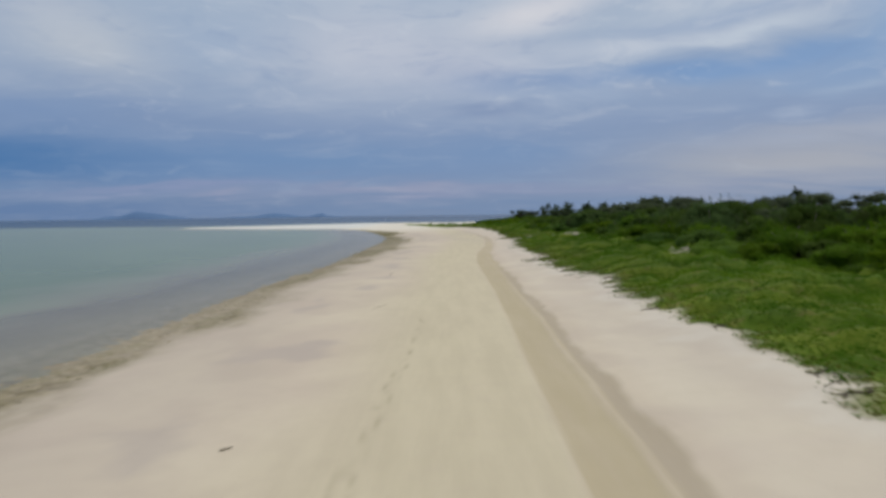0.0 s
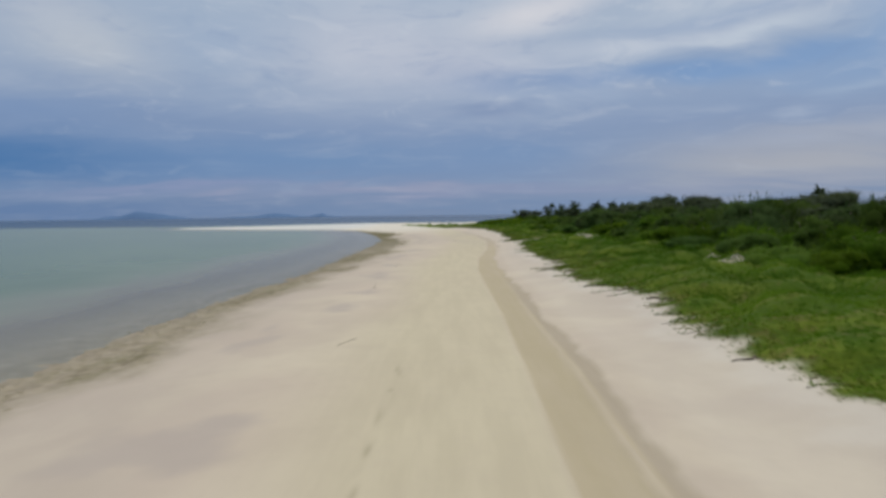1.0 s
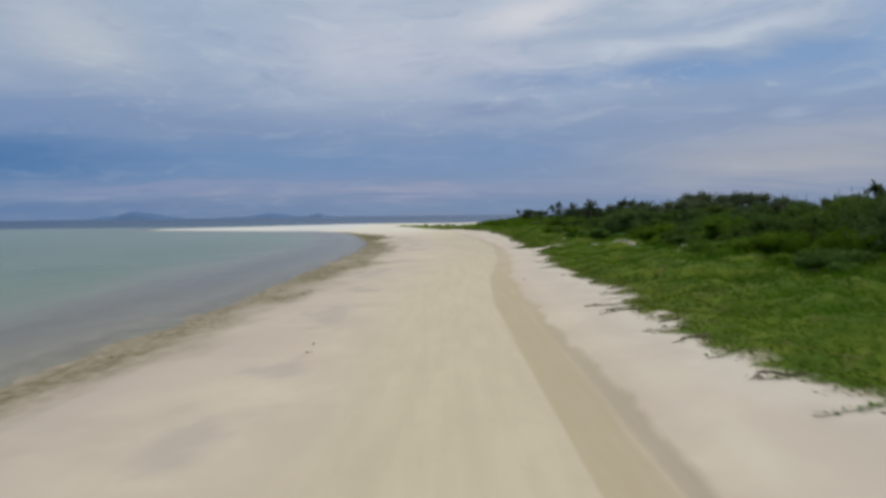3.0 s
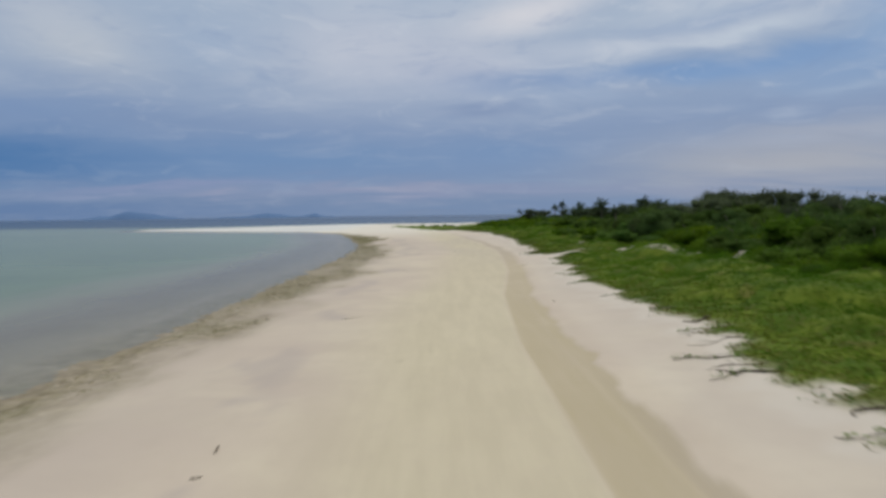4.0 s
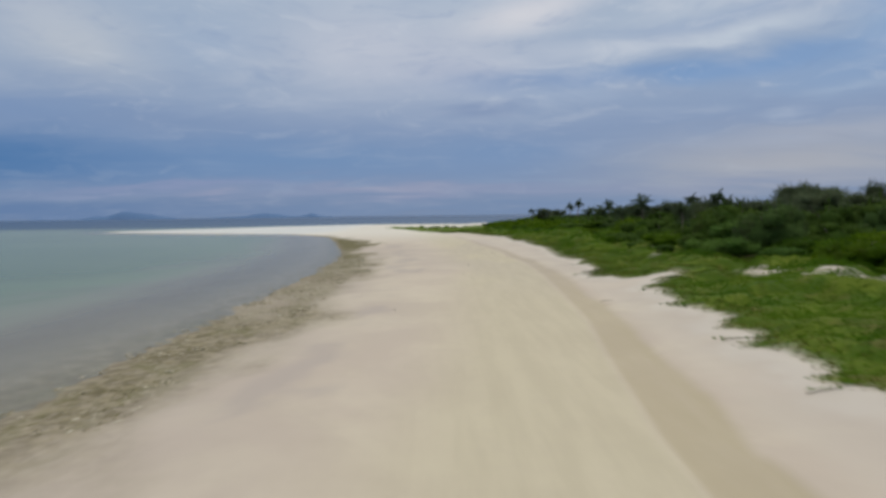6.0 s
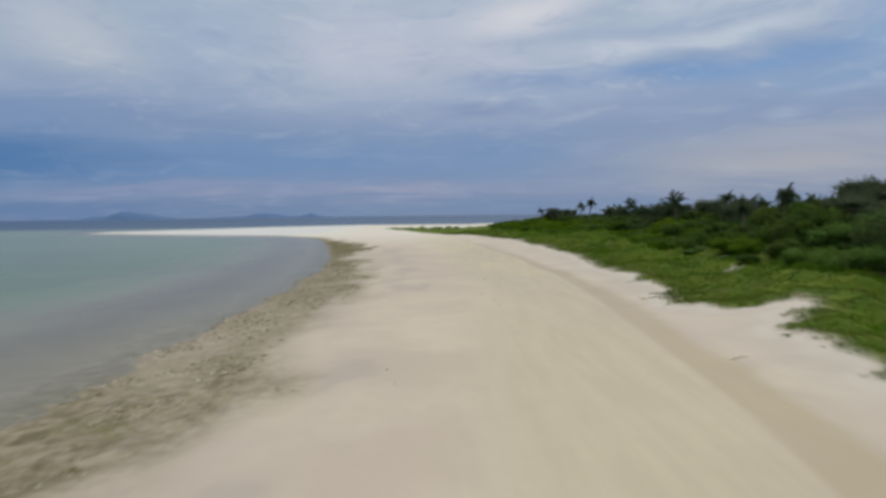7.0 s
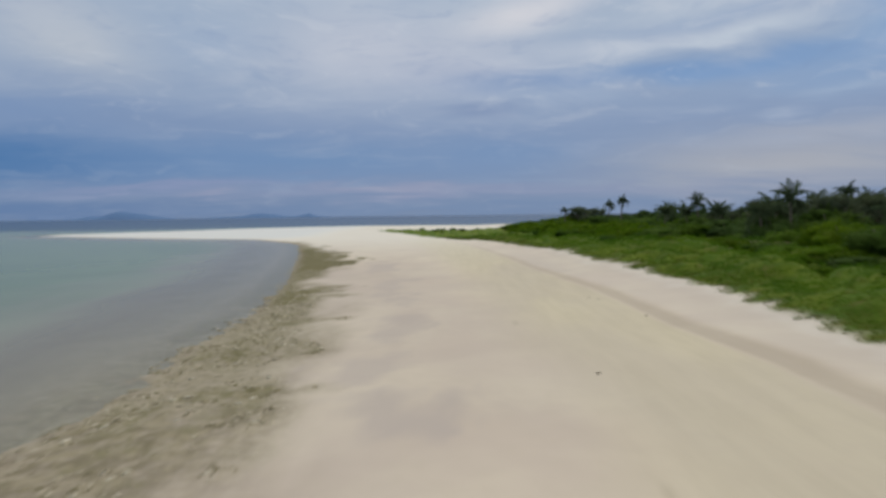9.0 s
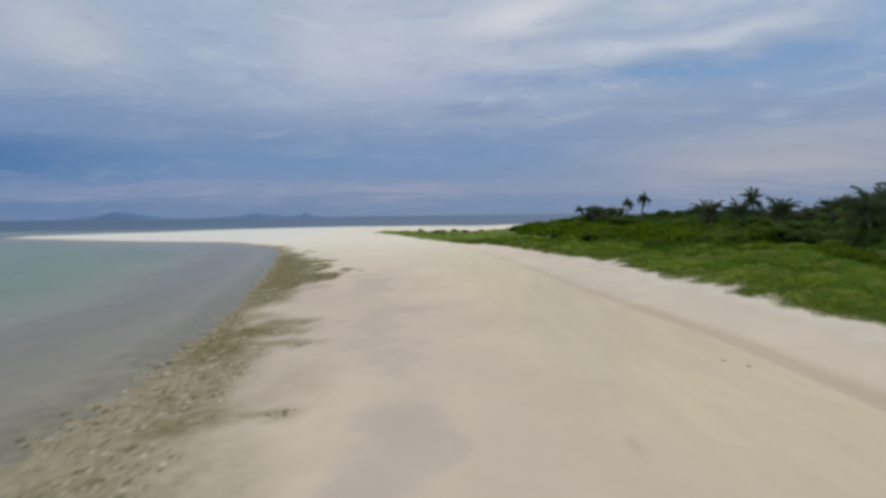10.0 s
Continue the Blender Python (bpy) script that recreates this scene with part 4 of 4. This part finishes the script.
def green_edge(y):
    """Where the creeper mat begins, going east."""
    xs = np.linspace(4, 17, 131)
    return float(xs[np.argmax(survey(xs, np.full(131, y))["g"] > 0.2)])


def runner(rng, x, y, turn, length):
    """A creeping stem running out on the bare sand, with small leaves along it."""
    t = np.linspace(0, 1, 14)
    a = radians(turn) + (fbm(t * 3 + x, t * 0 + y, 61) - 0.5) * 2.2
    px, py = x + np.cumsum(np.cos(a)) * length / 14, y + np.cumsum(np.sin(a)) * length / 14
    pz = survey(px, py)["z"] + 0.02
    top = tagged(new("vine_runner"), "creeping beach vine stem with small leaves on bare sand", "vine", "vine runners at the green edge")
    v, f = tube(np.stack([px, py, pz], 1), np.full(14, 0.010), 5)
    child("stem", smooth(fast_mesh("stem", v, f, BARK)), top)
    m = int(length * 15)
    s = rng.uniform(0, 1, m) ** 1.3
    at = np.stack([np.interp(s, t, px) + rng.normal(size=m) * 0.09, np.interp(s, t, py) + rng.normal(size=m) * 0.09, np.interp(s, t, pz) + rng.uniform(0.01, 0.08, m)], 1)
    v, f = leaves(rng, at, rng.normal(size=(m, 3)) * 0.4 + np.array((0, 0, 1.0)), rng.uniform(0.07, 0.14, m), rng.uniform(0.06, 0.10, m))
    child("leaves", fast_mesh("leaves", v, f, TURF), top)


for y, turn, length in ((13.5, 190, 1.4), (14.2, 250, 1.2), (22, 215, 1.3), (28, 192, 1.5), (30, 205, 1.6), (31.5, 186, 1.2), (34, 195, 1.8), (37, 200, 2.0), (38.5, 183, 2.4), (41, 190, 1.8), (43.5, 185, 1.5),
                        (46, 200, 1.6), (47.5, 184, 2.0), (51.5, 185, 2.2), (53, 172, 2.4), (55, 190, 1.5), (57, 181, 1.8), (62, 195, 1.7), (66, 186, 1.4), (72, 200, 1.6), (77, 185, 1.8), (83, 190, 1.3), (89, 200, 1.8),
                        (91, 215, 1.5), (96, 188, 1.6), (98, 182, 1.9), (104, 200, 1.4), (111, 190, 1.7), (116, 186, 1.2), (119, 190, 1.3), (127, 205, 1.6), (133, 188, 1.2)):
    x = green_edge(y) + 0.3
    runner(rng, x, y, turn, length)


# ---- strand line ----
def chips(rng, x, y, z, size, thick, name, mat, label, category):
    """Flat broken pieces lying on the sand, each an uneven five-sided plate."""
    m = len(x)
    a = (np.arange(5) / 5 * 2 * np.pi)[None] + rng.uniform(0, 6.28, (m, 1)) + rng.normal(size=(m, 5)) * 0.25
    r = size[:, None] * rng.uniform(0.55, 1.2, (m, 5)) / 2
    long = rng.uniform(0.25, 0.75, m)[:, None]
    spin = rng.uniform(0, 6.28, m)[:, None]
    u, v = r * np.cos(a), r * np.sin(a) * long
    px, py = x[:, None] + u * np.cos(spin) - v * np.sin(spin), y[:, None] + u * np.sin(spin) + v * np.cos(spin)
    tilt = rng.normal(size=(m, 2)) * 0.13
    lift = (px - x[:, None]) * tilt[:, :1] + (py - y[:, None]) * tilt[:, 1:] + z[:, None]
    top = np.stack([px, py, lift + thick[:, None]], -1)
    low = np.stack([x[:, None] + (px - x[:, None]) * 1.1, y[:, None] + (py - y[:, None]) * 1.1, lift - 0.03], -1)
    mid = top.mean(1, keepdims=True) + (0, 0, 0.004)
    verts = np.concatenate([top, low, mid], 1).reshape(-1, 3)
    b = np.arange(m)[:, None] * 11
    faces = []
    for i in range(5):
        j = (i + 1) % 5
        faces += [b + [10, i, j], b + [i, 5 + i, 5 + j], b + [i, 5 + j, j]]
    tagged(new(name, fast_mesh(name, verts, np.concatenate(faces), mat)), label, category, kind="stuff")


m = 70000
y = rng.uniform(6, 205, m)
x = np.interp(y, (6, 45, 60, 118, 133, 150, 164, 184, 204), (-13.2, -12.8, -11.8, -11.5, -12.6, -15.3, -17.8, -22, -27)) + rng.uniform(-2.2, 9.5, m)
s = survey(x, y)
patch = fbm(x * 0.55, y * 0.4, 71)
keep = (s["wrack"] > 0.5 + 0.3 * rng.uniform(0, 1, m)) & (s["wrack"] < 1.1 + 0.5 * (rng.uniform(0, 1, m) < 0.25)) & (s["wrack"] * (0.2 + 1.3 * step(patch, 0.40, 0.62)) * np.interp(y, (40, 68, 95), (0.32, 0.5, 1.0)) > rng.uniform(0.2, 1.0, m)) & (s["z"] > -0.006)
x, y, z = x[keep], y[keep], s["z"][keep]
k = len(x)
chips(rng, x, y, z, rng.uniform(0.08, 0.25, k) * rng.choice((0.6, 0.9, 1.3), k) * np.interp(y, (20, 90), (0.6, 1.0)), rng.uniform(0.003, 0.012, k), "strand_debris", RUBBLE, "brown seagrass and coral debris along the waterline", "beach debris")


def branch(rng, x, y, turn, length, thick, mat, label, twigs=2):
    """A washed-up stick: a crooked tapering stem with stubs."""
    top = tagged(new("driftwood_stick"), label, "driftwood", "sticks on the beach")
    t = np.linspace(0, 1, 7)
    bend = (fbm(t * 2.5 + x, t * 0 + y, 81) - 0.5) * length * 0.22
    c, s_ = math.cos(radians(turn)), math.sin(radians(turn))
    px, py = x + (t - 0.5) * length * c - bend * s_, y + (t - 0.5) * length * s_ + bend * c
    pz = survey(px, py)["z"] + thick * 0.6
    v, f = tube(np.stack([px, py, pz], 1), thick * (1 - 0.6 * t), 6)
    child("stem", smooth(fast_mesh("stem", v, f, mat)), top)
    for k in range(twigs):
        i = int(rng.integers(2, 6))
        a = radians(turn + rng.choice((-1, 1)) * rng.uniform(30, 70))
        p = np.array((px[i], py[i], pz[i]))
        e = p + length * rng.uniform(0.15, 0.3) * np.array((math.cos(a), math.sin(a), 0.12))
        v, f = tube((p, (p + e) / 2 + (0, 0, 0.01), e), (thick * 0.5, thick * 0.4, thick * 0.2), 5)
        child("twig", smooth(fast_mesh("twig", v, f, mat)), top)


DARK_STICK, PALE_STICK = "dark wet stick lying on the sand", "bleached driftwood branch lying in the creeper"
for x, y, turn, length, thick in ((-3.2, 30.6, 62, 1.3, 0.011), (-4.2, 48.6, 100, 0.36, 0.026), (-4.1, 47.3, 20, 0.2, 0.022), (-3.7, 64.0, 38, 1.0, 0.010), (-4.35, 11.8, 30, 0.25, 0.025),
                                  (7.4, 86.7, 10, 0.6, 0.012), (5.8, 124.8, 100, 0.16, 0.02), (5.5, 125.6, 30, 0.12, 0.02), (-7.7, 64.8, 60, 0.22, 0.022), (-2.7, 87.9, 20, 0.08, 0.018), (-2.35, 86.3, 70, 0.07, 0.016), (5.85, 66.3, 15, 0.2, 0.014), (6.35, 119.6, 80, 0.2, 0.03), (2.2, 111.5, 20, 0.18, 0.025)):
    branch(rng, x, y, turn, length, thick, STICK, DARK_STICK, 0 if length < 0.5 else 1)
for x, y, turn, length, thick in ((18.3, 85.8, 20, 2.0, 0.06), (17.7, 92.8, 170, 1.2, 0.05), (18.8, 90.7, 165, 2.2, 0.06), (17.7, 44.4, 15, 1.6, 0.06), (20.6, 78.0, 10, 1.6, 0.06), (22.6, 144.4, 10, 2.0, 0.08), (17.8, 108.8, 12, 1.1, 0.05)):
    branch(rng, x, y, turn, length, thick, DRIFT, PALE_STICK, 3)

# broken coral in the bare pockets of the bank
x, y = [], []
for bx, by, rx, ry in BARE[:8]:
    x.append(bx + rng.normal(size=14) * rx * 0.6)
    y.append(by + rng.normal(size=14) * ry * 0.6)
x, y = np.concatenate(x), np.concatenate(y)
chips(rng, x, y, survey(x, y)["z"], rng.uniform(0.12, 0.4, len(x)), rng.uniform(0.03, 0.09, len(x)), "coral_rubble", CORAL, "bleached coral rubble in bare sand pockets", "coral rubble")


# the thicket runs on inland as unbroken low scrub
def scrub(x, y, wide, tall, lobe_count, each):
    """Clumps of broad leaves, each over a few lobes."""
    out = []
    for place in zip(x, y, survey(x, y)["z"] - 0.1, rng.uniform(*wide, len(x)), rng.uniform(*tall, len(x))):
        foot, w = np.array(place[:3]), place[3]
        big = w * (72 / each) ** 0.5 / 3.4
        for c, r in lobes_of(rng, w, place[4], lobe_count):
            n = ball_points(rng, each)
            n[:, 2] = np.abs(n[:, 2])
            at = foot + np.array(c) + n * np.array(r) * rng.uniform(0.8, 1.1, each)[:, None]
            out.append(leaves(rng, at, n + rng.normal(size=(each, 3)) * 0.5, rng.uniform(0.6, 1.1, each) * big, rng.uniform(0.45, 0.75, each) * big))
    return out


pieces = scrub(rng.uniform(42, 125, 460), rng.uniform(5, 262, 460), (2.5, 4.2), (2.0, 3.6), 4, 36)
pieces += scrub(rng.uniform(38, 125, 800), rng.uniform(2, 262, 800), (2.8, 4.6), (1.2, 2.4), 3, 24)
# undergrowth between the taller shrubs
y = rng.uniform(2, 168, 390)
pieces += scrub(np.interp(y, HEDGE_Y, HEDGE_X) + rng.uniform(5, 26, 390), y, (1.5, 2.4), (0.9, 1.6), 3, 44)
v, f = join(pieces)
tagged(new("inland_scrub", fast_mesh("inland_scrub", v, f, SHRUB_GREY)), "dense low scrub covering the inland ground", "scrub", kind="stuff")
# towards the point the undergrowth is low and bright
y = rng.uniform(160, 260, 420)
v, f = join(scrub(np.interp(y, HEDGE_Y, HEDGE_X) + rng.uniform(1, 30, 420), y, (1.4, 2.4), (0.8, 1.4), 4, 44))
tagged(new("coastal_scrub", fast_mesh("coastal_scrub", v, f, SHRUB_BRIGHT)), "low bright green coastal scrub towards the point", "scrub", kind="stuff")


# ---- gnarled roots of dead creeper along the green edge, half on bare sand ----
def root(rng, x, y, turn, length, thick):
    """A winding dark root with short side shoots lying on the sand."""
    top = tagged(new("creeper_root"), "dark brown winding creeper root half buried in sand", "root", "roots at the green edge")
    t = np.linspace(0, 1, 13)
    a = radians(turn) + 1.1 * np.sin(t * 6.5 + x * 3) * rng.uniform(0.5, 1.0)
    px, py = x + np.cumsum(np.cos(a)) * length / 13, y + np.cumsum(np.sin(a)) * length / 13
    pz = survey(px, py)["z"] + thick * 0.45
    v, f = tube(np.stack([px, py, pz], 1), thick * (1.1 - 0.75 * t) * (0.85 + 0.3 * rng.uniform(0, 1, 13)), 6)
    child("stem", smooth(fast_mesh("stem", v, f, STICK)), top)
    for k in range(3):
        i = int(rng.integers(2, 11))
        way = a[i] + rng.choice((-1, 1)) * rng.uniform(0.5, 1.2)
        p = np.array((px[i], py[i], pz[i]))
        e = p + length * rng.uniform(0.12, 0.3) * np.array((math.cos(way), math.sin(way), 0.03))
        v, f = tube((p, (p + e) / 2 + (0, 0, 0.015), e), (thick * 0.6, thick * 0.4, thick * 0.2), 5)
        child("shoot", smooth(fast_mesh("shoot", v, f, STICK)), top)


roots = np.random.default_rng(41)
for inset, y, turn, length, thick in ((0.2, 58.4, 185, 1.5, 0.05), (0.1, 51.6, 178, 1.6, 0.05), (0.2, 45.6, 190, 1.3, 0.045), (0.2, 41.2, 182, 1.6, 0.045), (0.1, 37.9, 175, 1.1, 0.04), (-0.8, 34.6, 335, 1.4, 0.042),
                                      (0.1, 48.3, 195, 1.2, 0.04), (0.1, 62.0, 180, 1.2, 0.04), (0.1, 99.3, 185, 1.6, 0.05), (0.1, 97.4, 172, 1.2, 0.04), (0.0, 24.5, 200, 1.0, 0.04), (0.0, 20.0, 215, 0.9, 0.04),
                                      (0.1, 52.4, 183, 2.0, 0.018), (0.1, 53.5, 178, 2.2, 0.016), (0.1, 55.0, 181, 2.3, 0.016), (0.2, 56.4, 190, 1.4, 0.016), (0.0, 12.6, 190, 0.9, 0.04), (0.1, 14.4, 225, 0.8, 0.035)):
    root(roots, green_edge(y) + inset, y, turn, length, thick)


# ---- larger pale coral pieces lying in the strand line ----
def coral_model(rng):
    """A flattened broken lump with an uneven outline."""
    bm = bmesh.new()
    bmesh.ops.create_icosphere(bm, subdivisions=2, radius=0.5)
    grow = rng.uniform(0.55, 1.25, 6)
    for vert in bm.verts:
        n = vert.co.normalized()
        k = 0.75 + 0.35 * math.sin(n.x * grow[0] * 5 + grow[1] * 9) * math.cos(n.y * grow[2] * 6 + grow[3] * 7) + 0.12 * math.sin(n.z * 9 + grow[4] * 8)
        vert.co = Vector((n.x * k, n.y * k * 0.62, n.z * k * 0.26)) * 0.5
    mesh = bpy.data.meshes.new("coral_piece")
    bm.to_mesh(mesh)
    bm.free()
    mesh.materials.append(CORAL_PIECE)
    return mesh


lumps = np.random.default_rng(53)
shapes = [coral_model(lumps) for k in range(7)]
count = 0
while count < 150:
    y = lumps.uniform(74, 134)
    x = float(np.interp(y, (60, 118, 133), (-11.8, -11.5, -12.6))) + lumps.uniform(-0.6, 4.6)
    here = survey([x], [y])
    if here["wrack"][0] < 0.55 or here["z"][0] < -0.03:
        continue
    size = lumps.uniform(0.13, 0.34)
    piece = tagged(new("coral_piece", shapes[int(lumps.integers(0, 7))]), "pale broken coral piece among brown strand debris", "coral", "coral pieces in the strand line")
    piece.matrix_basis = Matrix.LocRotScale((x, y, float(here["z"][0]) + size * 0.04), Euler((lumps.uniform(-0.2, 0.2), lumps.uniform(-0.2, 0.2), lumps.uniform(0, 6.28))), (size, size, size))
    count += 1
